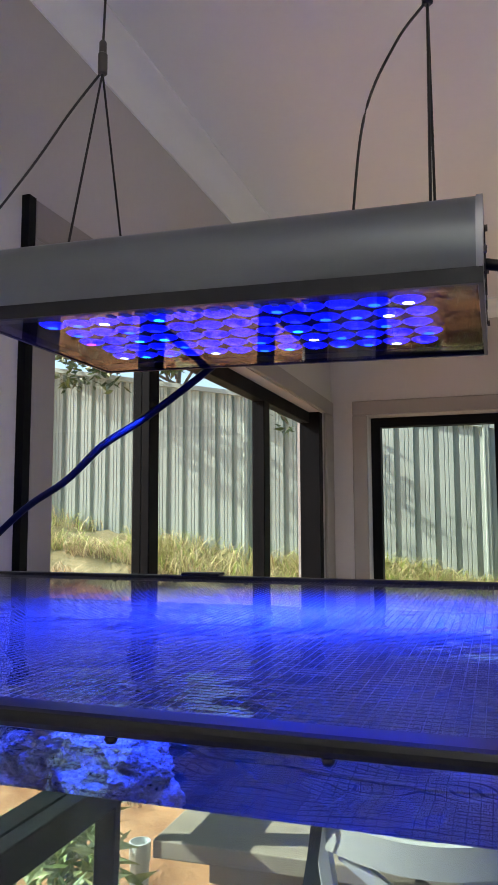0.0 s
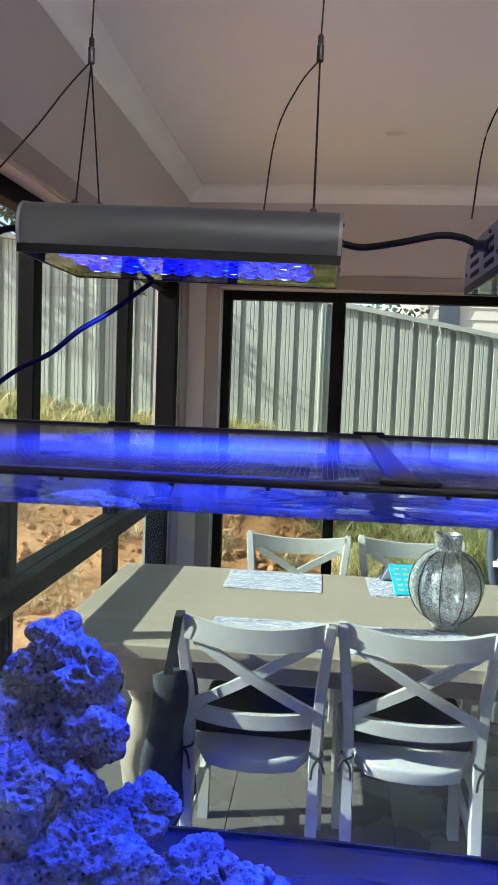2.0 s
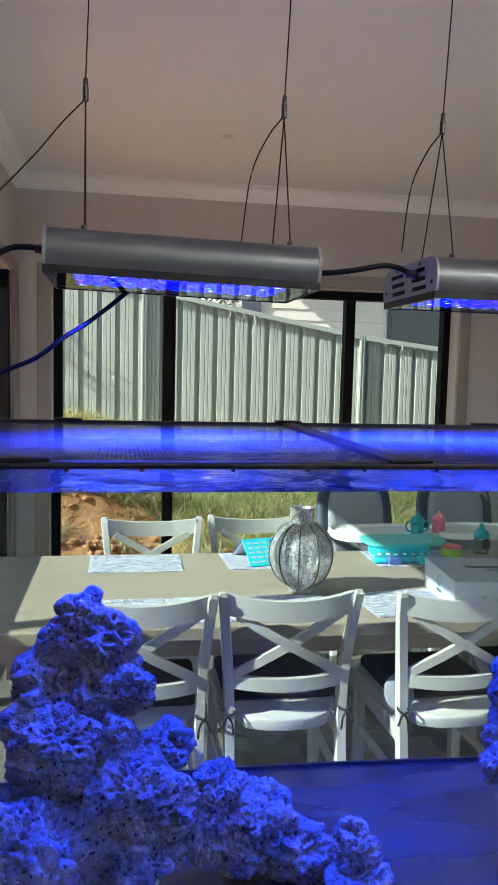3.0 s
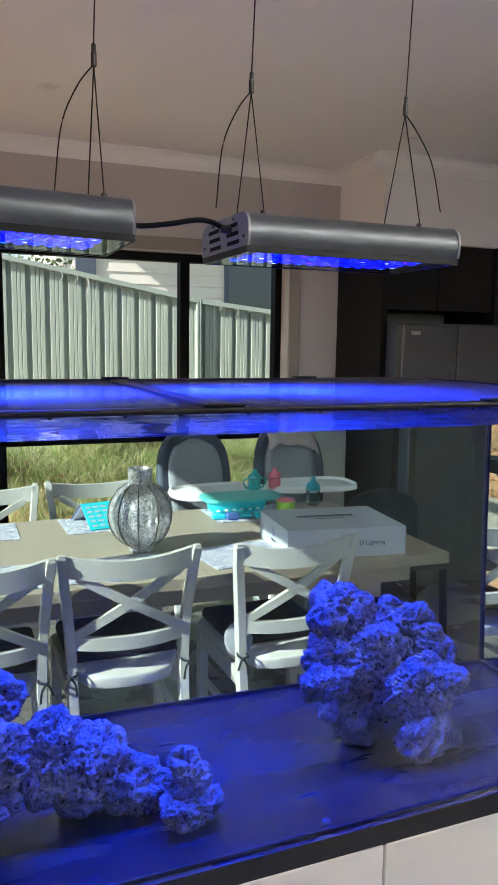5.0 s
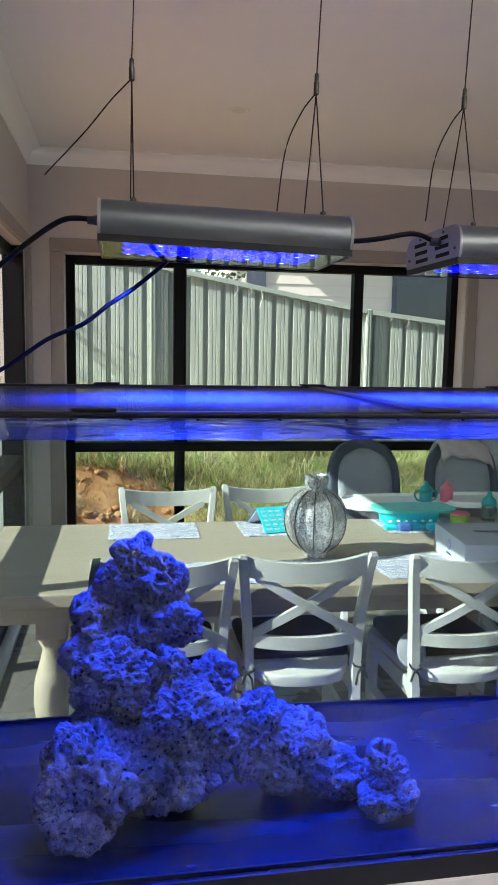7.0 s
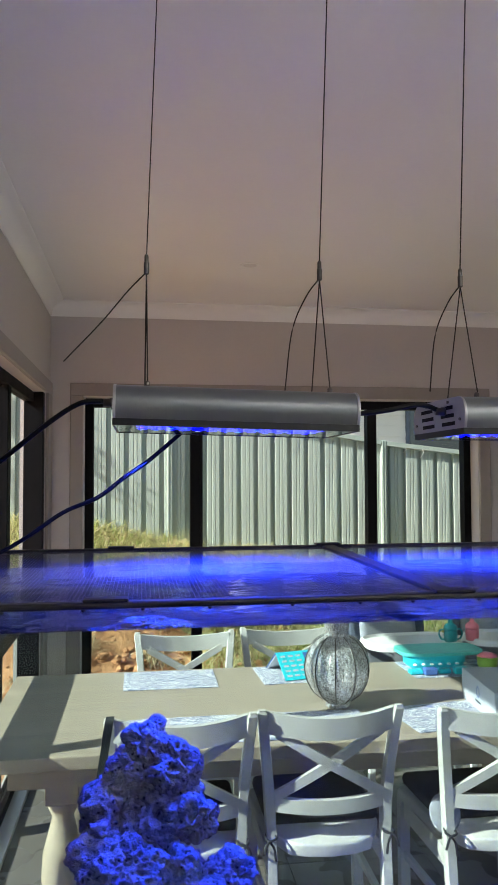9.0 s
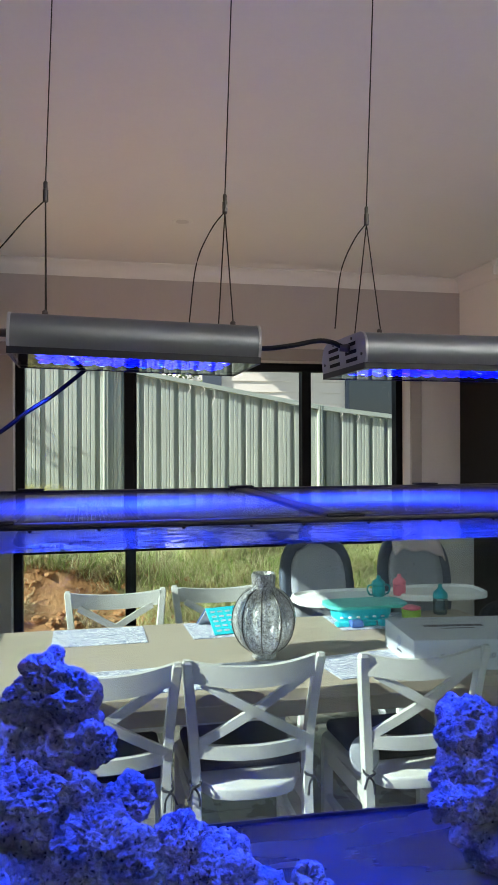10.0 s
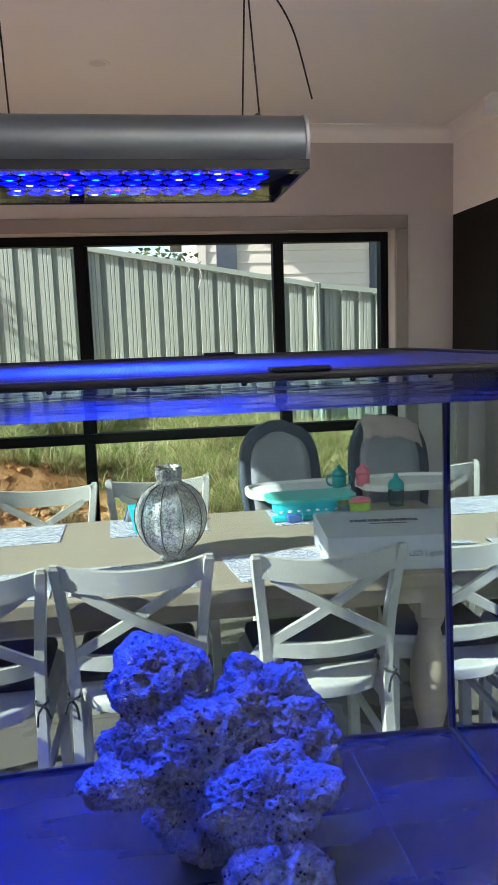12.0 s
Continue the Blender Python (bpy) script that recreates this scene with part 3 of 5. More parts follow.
def lamp_profile():
    """Flat-topped extrusion with bowed sides across y (0 is the lamp's middle), z from the underside."""
    pr = [(-0.1020, 0.006), (-0.1040, 0.012), (-0.1055, 0.020), (-0.106, 0.028), (-0.105, 0.036), (-0.102, 0.043), (-0.097, 0.0495), (-0.090, 0.0535), (-0.080, 0.0555), (-0.04, 0.056), (0.0, 0.056)]
    return pr + [(-y, z) for y, z in reversed(pr[:-1])]


def hanging_lamp(x0, x1, y, z, clips, tails, slope=0.0):
    lp = thing("aquarium_lamp", "long grey aluminium LED lamp hung on wires", "lamp", "lamps over the tank", at=Matrix.Translation((x0, y, z)))
    L = x1 - x0
    pr = lamp_profile()
    part("housing", loft(bmesh.new(), [[(e, a, b) for a, b in pr] for e in (0.004, L - 0.004)]), M_ALU, lp, "satin grey aluminium extrusion", angle=35)
    for e0, e1 in ((0.0, 0.004), (L - 0.004, L)):
        bm = loft(bmesh.new(), [[(e, a * 1.015, b * 1.02 - 0.0005) for a, b in pr] for e in (e0, e1)])
        ep = part("end_plate", bm, M_ALU_END, lp, "pale slotted end plate", angle=35)
        s = -1 if e0 == 0 else 1
        ex = e0 - 0.0006 if s < 0 else e1 + 0.0006
        for i in range(3):
            for a, b in ((-0.07, -0.02), (0.012, 0.062)):
                part("slot", B(min(ex, ex - s * 0.002), max(ex, ex - s * 0.002), a + 0.004 * i, b + 0.004 * i, 0.012 + 0.013 * i, 0.018 + 0.013 * i), M_BLACK, ep, "dark vent slot")
        for a, b in ((-0.09, 0.02), (0.09, 0.02), (-0.045, 0.05), (0.045, 0.05)):
            part("screw", tube(bmesh.new(), [(ex - s * 0.001, a, b), (ex + s * 0.0015, a, b)], 0.0024, 8), M_GRIP, ep)
    part("fascia", B(0.004, L - 0.004, -0.0985, 0.0985, 0.003, 0.006), M_BLACK, lp, "black board behind the lenses")
    bm = B(0.003, L - 0.003, -0.0985, 0.0985, -0.0035, -0.0012)
    for f in bm.faces:
        f.material_index = 1 if f.normal.z > 0.9 else 0
    part("cover_plate", bm, (M_COVER, M_CLEAR), lp, "glossy clear acrylic cover").visible_shadow = False
    for e in ((0.0, L, -0.1028, -0.099), (0.0, L, 0.099, 0.1028), (0.0, 0.0028, -0.099, 0.099), (L - 0.0028, L, -0.099, 0.099)):
        part("cover_frame", B(*e, -0.0042, 0.0058), M_LID, lp)
    for e in ((0.004, L - 0.004, -0.0985, -0.078), (0.004, L - 0.004, 0.078, 0.0985)):
        part("cover_border", B(*e, -0.0008, 0.0), M_LID, lp, "black border behind the cover")
    nb = 14
    for k in range(nb):
        w = L * 0.30 / nb
        a = L * 0.30 + k * L * 0.42 / nb
        part("lettering_bar", B(a, a + w * (0.55 + 0.4 * ((k * 7) % 5) / 5), -0.092, -0.084, -0.0041, -0.0037), M_BLUEINK, lp)
    nc, nr = 13, 5
    for i in range(nc):
        for j in range(nr):
            o = new("led", led_meshes[LED_PICK[rng.randrange(len(LED_PICK))]])
            o.parent = lp
            o.matrix_basis = Matrix.Translation((0.042 + (L - 0.084) * (i + 0.25 * (j % 2)) / (nc - 0.75), -0.058 + 0.029 * j, 0.0016))
    for i in range(4):
        for j in range(2):
            sp = bpy.data.lights.new("led_beam", "SPOT")
            sp.energy, sp.color, sp.spot_size, sp.spot_blend, sp.shadow_soft_size = LED_WATT, (0.010, 0.038, 1.0), radians(104), 0.5, 0.004
            so = new("led_beam", sp)
            so.matrix_world = pose(x0 + L * (0.16 + 0.226 * i), y - 0.030 + 0.073 * j, z - 0.012, -3 if j == 0 else 0)
    # extra tilted spots, added to spread blue over the netting ends
    for ex, tilt in ((L * 0.12, 38), (L * 0.88, -38)):
        sp = bpy.data.lights.new("led_beam", "SPOT")
        sp.energy, sp.color, sp.spot_size, sp.spot_blend, sp.shadow_soft_size = LED_WATT * 0.6, (0.010, 0.038, 1.0), radians(84), 0.5, 0.004
        so = new("led_beam", sp)
        so.matrix_world = pose(x0 + ex, y, z - 0.012, 0, tilt, 0)
    for cx, tl in zip(clips, tails):
        for dy in (-0.055, 0.055):
            st = part("stud", lathe(bmesh.new(), [(0.0055, 0.0), (0.0055, 0.003), (0.0042, 0.004), (0.0042, 0.009), (0.002, 0.011)], cx - x0, dy, 0.0545, n=12), M_GRIP, lp)
        part("hanger_wire", tube(bmesh.new(), [(cx - x0, 0.0, 1.963 - z), (cx - x0 + 0.002, -0.055, 0.062)], 0.0011, 6), M_STEEL, lp)
        part("hanger_wire", tube(bmesh.new(), [(cx - x0, 0.0, 1.963 - z), (cx - x0 - 0.002, 0.055, 0.062)], 0.0011, 6), M_STEEL, lp)
        part("wire_tail", tube(bmesh.new(), spline([(cx - x0 + a, b, c - z) for a, b, c in tl], 8), 0.0011, 6), M_STEEL, lp)
        part("hanger_wire", tube(bmesh.new(), [(cx - x0, 0.0, 1.988 - z), (cx - x0 + 0.028, 0.0, ZC - z - 0.0005)], 0.0011, 6), M_STEEL, lp)
        part("wire_grip", lathe(bmesh.new(), [(0.0026, -0.031), (0.0042, -0.0295), (0.0042, -0.012), (0.0033, -0.011), (0.0033, -0.001), (0.0020, 0.001)], cx - x0, 0.0, 1.992 - z, n=14), M_GRIP, lp, "nickel wire gripper", angle=35)
    turn = Matrix.Translation((L, 0, 0)) @ Matrix.Rotation(radians(slope), 4, "Y") @ Matrix.Translation((-L, 0, 0))
    for o in lp.children:
        if not o.name.startswith(("hanger_wire", "wire_")):
            o.matrix_basis = turn @ o.matrix_basis
    return lp


LED_WATT = 8.8
LYM = 0.592
lamp_a = hanging_lamp(-0.356, 0.004, LYM, 1.714, (-0.308, -0.030),
                      (((0, 0, 1.965), (-0.030, -0.002, 1.932), (-0.068, -0.005, 1.884), (-0.125, -0.01, 1.820)), ((0, 0, 1.965), (-0.024, -0.005, 1.932), (-0.048, -0.01, 1.875), (-0.060, -0.01, 1.780))), slope=1.3)
lamp_b = hanging_lamp(0.172, 0.545, LYM + 0.012, 1.712, (0.216, 0.498),
                      (((0, 0, 1.965), (-0.025, -0.005, 1.932), (-0.050, -0.01, 1.875), (-0.060, -0.01, 1.783)), ((0, 0, 1.965), (0.023, -0.005, 1.935), (0.052, -0.01, 1.885), (0.074, -0.01, 1.807))))


def cable(label, pts, r=0.004):
    return whole("power_cable", tube(bmesh.new(), spline(pts, 10), r, 10), M_CABLE, label, "cable", smooth=True)


cable("black cable linking the two lamps", [(0.004, LYM - 0.02, 1.748), (0.03, LYM - 0.02, 1.744), (0.07, LYM - 0.03, 1.748), (0.115, LYM - 0.03, 1.757), (0.142, LYM - 0.02, 1.757), (0.158, LYM - 0.02, 1.751), (0.172, LYM - 0.02, 1.748)])
cable("black cable from the lamp end, sagging away", [(-0.356, LYM - 0.03, 1.756), (-0.385, LYM - 0.03, 1.758), (-0.41, LYM - 0.03, 1.753), (-0.45, LYM - 0.02, 1.728), (-0.51, LYM, 1.682), (-0.58, LYM + 0.03, 1.63), (-0.68, LYM + 0.08, 1.58), (-0.78, LYM + 0.15, 1.55)])
cable("black cable hanging from behind the lamp to the tank rim", [(-0.225, 0.712, 1.745), (-0.245, 0.705, 1.722), (-0.302, 0.68, 1.672), (-0.343, 0.665, 1.643), (-0.385, 0.67, 1.611), (-0.444, 0.69, 1.585), (-0.51, 0.70, 1.540), (-0.57, 0.70, 1.512), (-0.66, 0.70, 1.5055)], 0.0036)
for lp, yy, z in ((lamp_a, -0.03, 0.042), (lamp_b, -0.032, 0.036)):
    part("cable_gland", tube(bmesh.new(), [(-0.0008, yy, z), (-0.006, yy, z), (-0.0061, yy, z), (-0.016, yy, z)], 0.0075, 10, 0.006), M_GRIP, lp, "metal cable gland", smooth=True)

# ---- reef rocks ----


def rock(name, blobs, seed, label):
    """A knobbly pitted rock: lumps with smaller lumps on them, roughened at several scales."""
    r = random.Random(seed * 17)
    lumps = []
    for c, rad in blobs:
        lumps.append((Vector(c), rad, 6 if max(rad) > 0.068 else 5 if max(rad) > 0.02 else 3))
        if max(rad) > 0.02:
            for k in range(6):
                d = Vector((r.gauss(0, 1), r.gauss(0, 1), r.gauss(0.15, 0.8))).normalized()
                f = r.uniform(0.30, 0.52)
                q = r.uniform(0.62, 0.80)
                lumps.append((Vector(c) + Vector((d.x * rad[0], d.y * rad[1], d.z * rad[2])) * q, tuple(a * f * r.uniform(0.85, 1.15) for a in rad), 4))
    out_v, out_f = [], []
    for c, rad, sub in lumps:
        b = bmesh.new()
        bmesh.ops.create_icosphere(b, subdivisions=sub, radius=1)
        o = Vector((seed * 3.1, seed * 1.3, seed * 0.7))
        base = len(out_v)
        size = min(rad)
        for v in b.verts:
            d = v.co.normalized()
            p = Vector((d.x * rad[0], d.y * rad[1], d.z * rad[2]))
            q = (c + p) * 22 + o
            k = 0.26 * noise.noise(q * 0.9) * size
            k += 0.010 * noise.noise(q * 1.7) + 0.006 * (0.3 - abs(noise.noise(q * 3.0 + Vector((5, 1, 2))))) + 0.005 * (0.3 - abs(noise.noise(q * 6.3)))
            k -= 0.060 * max(0.0, noise.noise(q * 2.4 + Vector((9, 4, 2))) - 0.20) + 0.022 * max(0.0, noise.noise(q * 7.0 + Vector((3, 3, 3))) - 0.14)
            k += 0.0018 * noise.noise(q * 15.0) + 0.0012 * noise.noise(q * 27.0)
            # round pits, in patches
            wob = q + noise.noise_vector(q * 2.2) * 0.18
            patch = max(0.0, min(1.0, 0.45 + 1.6 * noise.noise(q * 0.8 + Vector((4, 9, 1)))))
            k -= 0.0075 * patch * max(0.0, 1 - noise.voronoi(wob * 4.4)[0][0] / 0.42) ** 0.7
            k -= 0.0130 * max(0.0, noise.noise(q * 1.9 + Vector((9, 4, 2))) - 0.22) * 4 * max(0.0, 1 - noise.voronoi(wob * 1.9)[0][0] / 0.45)
            w = c + p * 0.93 + d * k * (1 if max(rad) > 0.02 else 0.3)
            w.z = max(w.z, TZ0 + 0.0135)
            out_v.append(w)
        out_f += [[base + v.index for v in f.verts] for f in b.faces]
        b.free()
    me = bpy.data.meshes.new(name)
    me.from_pydata(out_v, [], out_f)
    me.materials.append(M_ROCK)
    for p in me.polygons:
        p.use_smooth = True
    return tagged(new(name, me), label, "rock", "reef rocks in the tank")


rock("reef_rock", [((-0.305, 0.57, 1.272), (0.034, 0.036, 0.032)), ((-0.272, 0.575, 1.232), (0.042, 0.05, 0.040)), ((-0.322, 0.58, 1.225), (0.046, 0.05, 0.042)),
                   ((-0.345, 0.585, 1.175), (0.060, 0.065, 0.056)), ((-0.285, 0.575, 1.172), (0.062, 0.06, 0.056))], 1, "pitted pale coral rock at the top of the pile")
rock("reef_rock", [((-0.237, 0.52, 1.177), (0.028, 0.03, 0.032))], 2, "small round pitted coral rock on the pile")
rock("reef_rock", [((-0.325, 0.525, 1.105), (0.080, 0.075, 0.062)), ((-0.265, 0.50, 1.125), (0.034, 0.04, 0.036))], 3, "knobbly pale coral rock in mid pile")
rock("reef_rock", [((-0.194, 0.56, 1.085), (0.045, 0.045, 0.036))], 4, "small pitted coral rock wedged in the pile")
rock("reef_rock", [((-0.236, 0.475, 1.055), (0.076, 0.065, 0.060))], 5, "broad pale coral rock jutting forward")
rock("reef_rock", [((-0.372, 0.445, 0.978), (0.072, 0.07, 0.098)), ((-0.318, 0.47, 0.985), (0.060, 0.055, 0.062)), ((-0.385, 0.43, 0.92), (0.050, 0.045, 0.036))], 6, "tall pale coral rock standing on the tank floor")
rock("reef_rock", [((-0.254, 0.53, 0.980), (0.096, 0.085, 0.085)), ((-0.32, 0.55, 1.03), (0.075, 0.07, 0.07)), ((-0.235, 0.475, 0.965), (0.045, 0.04, 0.048))], 7, "wide shaded coral rock under the pile")
rock("reef_rock", [((-0.125, 0.53, 1.000), (0.058, 0.055, 0.074)), ((-0.072, 0.54, 0.966), (0.072, 0.058, 0.066)), ((-0.025, 0.535, 0.940), (0.052, 0.05, 0.048)), ((0.008, 0.53, 0.926), (0.046, 0.042, 0.036))], 8, "sloping pitted coral rock leaning on the pile")
rock("reef_rock", [((0.050, 0.46, 0.986), (0.022, 0.024, 0.028)), ((0.058, 0.455, 0.958), (0.033, 0.034, 0.032)), ((0.062, 0.45, 0.925), (0.050, 0.042, 0.034))], 9, "small pointed coral rock on the tank floor")
rock("reef_rock", [((0.351, 0.60, 1.134), (0.066, 0.06, 0.052)), ((0.375, 0.58, 1.060), (0.094, 0.07, 0.062)), ((0.478, 0.62, 1.074), (0.078, 0.065, 0.062)),
                   ((0.300, 0.54, 1.042), (0.044, 0.045, 0.034)), ((0.462, 0.52, 1.008), (0.078, 0.06, 0.056)), ((0.470, 0.49, 0.938), (0.056, 0.05, 0.046)),
                   ((0.392, 0.62, 0.950), (0.060, 0.055, 0.062)), ((0.524, 0.60, 1.036), (0.054, 0.05, 0.046))], 10, "large knobbly pale coral rock with a narrow foot")
rock("rubble", [((0.60, 0.83, 0.900), (0.008, 0.008, 0.006))], 11, "small dark rock crumb on the tank floor").data.materials[0] = M_HIGH
rock("rubble", [((0.235, 0.335, 0.903), (0.009, 0.006, 0.008))], 12, "small dark crumb by the front pane").data.materials[0] = M_HIGH

# ---- dining set ----
TBX0, TBX1, TBY0, TBY1, TBZ = -0.865, 1.60, 2.06, 3.06, 0.75
table = thing("dining_table", "long washed-oak dining table with baluster legs", "table")
part("tabletop", B(TBX0, TBX1, TBY0, TBY1, TBZ - 0.045, TBZ, bevel=0.004, seg=2), M_TABLE, table)
for b in ((TBX0 + 0.12, TBX1 - 0.12, TBY0 + 0.09, TBY0 + 0.115), (TBX0 + 0.12, TBX1 - 0.12, TBY1 - 0.115, TBY1 - 0.09), (TBX0 + 0.12, TBX0 + 0.145, TBY0 + 0.115, TBY1 - 0.115), (TBX1 - 0.145, TBX1 - 0.12, TBY0 + 0.115, TBY1 - 0.115)):
    part("apron", B(*b, TBZ - 0.13, TBZ - 0.045), M_TABLE, table)
for x in (TBX0 + 0.29, TBX1 - 0.29):
    for y in (TBY0 + 0.17, TBY1 - 0.17):
        bm = bmesh.new()
        box(bm, x - 0.055, x + 0.055, y - 0.055, y + 0.055, 0.55, TBZ - 0.046, bevel=0.004)
        lathe(bm, [(0.045, 0.55), (0.050, 0.53), (0.036, 0.50), (0.045, 0.46), (0.066, 0.38), (0.070, 0.30), (0.056, 0.20), (0.040, 0.13), (0.052, 0.11), (0.046, 0.09)], x, y, 0, n=20)
        box(bm, x - 0.052, x + 0.052, y - 0.052, y + 0.052, 0.0, 0.09, bevel=0.004)
        part("leg", bm, M_TABLE, table, "turned wooden leg", angle=40)


def cross_chair(at, label, pad=True):
    """White cross-back chair: its back at y = 0, the seat towards +y."""
    c = thing("dining_chair", label, "chair", "chairs round the table", at=at)
    W, H = 0.225, 0.885
    for s in (-1, 1):
        pts = [(s * 0.190, -0.035, 0.0), (s * 0.192, 0.012, 0.24), (s * 0.194, 0.028, 0.46), (s * 0.202, 0.020, 0.62), (s * 0.218, -0.006, 0.78), (s * 0.228, -0.030, H - 0.012), (s * 0.228, -0.033, H)]
        b = bmesh.new()
        rings = []
        for i, p in enumerate(spline(pts, 5)):
            t = p.z / H
            w, d = 0.0165 + 0.002 * (1 - t), 0.0155 + 0.004 * math.sin(3.14 * min(1, t))
            if p.z > H - 0.008:
                w, d = w * 0.7, d * 0.7
            rings.append([p + Vector((w * 0.8, -d, 0)), p + Vector((w, -d * 0.7, 0)), p + Vector((w, d * 0.7, 0)), p + Vector((w * 0.8, d, 0)), p + Vector((-w * 0.8, d, 0)), p + Vector((-w, d * 0.7, 0)), p + Vector((-w, -d * 0.7, 0)), p + Vector((-w * 0.8, -d, 0))])
        loft(b, rings)
        part("back_post", b, M_CHAIR, c, angle=35)
        b = bmesh.new()
        bar(b, (s * 0.205, 0.40, 0.0), (s * 0.200, 0.40, 0.43), 0.036, 0.036, (0, 1, 0))
        part("front_leg", b, M_CHAIR, c)
        b = bmesh.new()
        bar(b, (s * 0.194, 0.02, 0.21), (s * 0.202, 0.385, 0.21), 0.018, 0.026, (0, 0, 1))
        part("stretcher", b, M_CHAIR, c)

    def rail(name, z0, z1, yb, bow, th, x1):
        rings = []
        for k in range(13):
            u = -1 + k / 6
            y = yb - bow * (1 - u * u)
            dz = -0.022 * (1 - u * u) if name == "top_rail" else -0.010 * (1 - u * u)
            rings.append([(u * x1, y - th, z0 + dz), (u * x1, y + th, z0 + dz), (u * x1, y + th, z1 + dz), (u * x1, y - th, z1 + dz)])
        part(name, loft(bmesh.new(), rings), M_CHAIR, c, angle=40)

    rail("top_rail", 0.808, 0.878, -0.020, 0.030, 0.011, 0.213)
    rail("lower_rail", 0.545, 0.590, 0.020, 0.026, 0.011, 0.186)
    for s in (-1, 1):
        rings = []
        for k in range(13):
            u = k / 12
            p = Vector((s * (-0.192 + 0.368 * u), -0.006 + 0.018 * (1 - u) - 0.026 * math.sin(3.14 * u) * 0.9 + s * 0.006 - 0.012 * u, 0.585 + 0.220 * u))
            rings.append([p + Vector((0.008 * s, -0.008, -0.013)), p + Vector((0.008 * s, 0.008, -0.013)), p + Vector((-0.008 * s, 0.008, 0.013)), p + Vector((-0.008 * s, -0.008, 0.013))])
        part("cross_slat", loft(bmesh.new(), rings), M_CHAIR, c, angle=40)
    rings = []
    for z, e in ((0.404, 0.95), (0.408, 0.975), (0.440, 1.0), (0.447, 0.99), (0.450, 0.97)):
        out = [(-0.140, 0.004), (-0.08, -0.020), (0.0, -0.028), (0.08, -0.020), (0.140, 0.004), (0.198, 0.12), (0.222, 0.40), (0.20, 0.43), (0.0, 0.44), (-0.20, 0.43), (-0.222, 0.40), (-0.198, 0.12)]
        rings.append([(a * e, 0.2 + (b - 0.2) * e, z) for a, b in out])
    part("seat", loft(bmesh.new(), rings), M_CHAIR, c, angle=40)
    for b in ((-0.20, 0.20, 0.385, 0.405, 0.34, 0.4035), (-0.205, -0.187, 0.04, 0.385, 0.34, 0.4035), (0.187, 0.205, 0.04, 0.385, 0.34, 0.4035)):
        part("seat_rail", B(*b), M_CHAIR, c)
    if pad:
        part("seat_pad", B(-0.198, 0.198, 0.105, 0.43, 0.4505, 0.500, bevel=0.022, seg=3), M_PAD, c, "dark navy tied seat cushion", smooth=True)
        for s in (-1, 1):
            b = bmesh.new()
            tube(b, spline([(s * 0.185, 0.12, 0.470), (s * 0.20, 0.05, 0.474), (s * 0.215, 0.005, 0.468), (s * 0.205, -0.012, 0.462), (s * 0.19, -0.016, 0.44), (s * 0.185, -0.014, 0.40)], 5), 0.004, 6)
            tube(b, spline([(s * 0.185, 0.12, 0.468), (s * 0.19, 0.05, 0.470), (s * 0.18, -0.004, 0.468), (s * 0.21, -0.018, 0.46), (s * 0.225, -0.02, 0.425)], 5), 0.004, 6)
            part("pad_tie", b, M_PAD, c, "dark fabric tie")
    return c


cross_chair(pose(-0.187, 2.02, 0, 0, 0, -1), "white wooden cross-back chair with a bag on its post")
cross_chair(pose(0.302, 2.035, 0, 0, 0, 0), "white wooden cross-back chair tucked under the table")
cross_chair(pose(0.893, 2.0, 0, 0, 0, 2), "white wooden cross-back chair slightly apart from the others")
cross_chair(pose(-0.105, 3.22, 0, 0, 0, 180), "white wooden cross-back chair on the window side")
cross_chair(pose(0.415, 3.26, 0, 0, 0, 180), "white wooden cross-back chair behind the vase")
st = thing("stool", "white wooden stool with a dark seat pad under the table end", "stool", at=pose(1.42, 2.43, 0, 0, 0, -14))
part("seat", B(-0.21, 0.21, -0.21, 0.21, 0.425, 0.455, bevel=0.01, seg=2), M_CHAIR, st)
part("seat_pad", B(-0.205, 0.205, -0.205, 0.205, 0.456, 0.488, bevel=0.014, seg=3), M_PAD, st, "dark seat cushion", smooth=True)
for a, b in ((-1, -1), (1, -1), (-1, 1), (1, 1)):
    part("leg", bar(bmesh.new(), (a * 0.185, b * 0.185, 0), (a * 0.18, b * 0.18, 0.425), 0.04, 0.04), M_CHAIR, st)
for k in range(4):
    c, d = math.cos(k * 1.5708), math.sin(k * 1.5708)
    part("seat_rail", bar(bmesh.new(), (c * 0.18 - d * 0.16, d * 0.18 + c * 0.16, 0.395), (c * 0.18 + d * 0.16, d * 0.18 - c * 0.16, 0.395), 0.058, 0.018, (c, d, 0)), M_CHAIR, st)

dk = thing("rounded_chair", "black upholstered chair with a rounded back at the table corner", "chair", at=pose(2.03, 3.20, 0, 0, 0, 172))
rings = []
for k in range(13):
    u = k / 12
    w = 0.205 * (1 if u < 0.55 else max(0.03, 1 - ((u - 0.55) / 0.452) ** 2.6) ** 0.45)
    rings.append([(w * a, -0.02 - 0.03 * u + 0.03 * a * a, 0.46 + 0.285 * u) for a in [-1 + i / 4 for i in range(9)]] + [(w * a, -0.06 - 0.03 * u + 0.03 * a * a, 0.46 + 0.285 * u) for a in [1 - i / 4 for i in range(9)]])
part("backrest", loft(bmesh.new(), rings), M_BAG, dk, smooth=True)
part("seat", B(-0.21, 0.21, -0.02, 0.40, 0.40, 0.47, bevel=0.025, seg=3), M_BAG, dk, smooth=True)
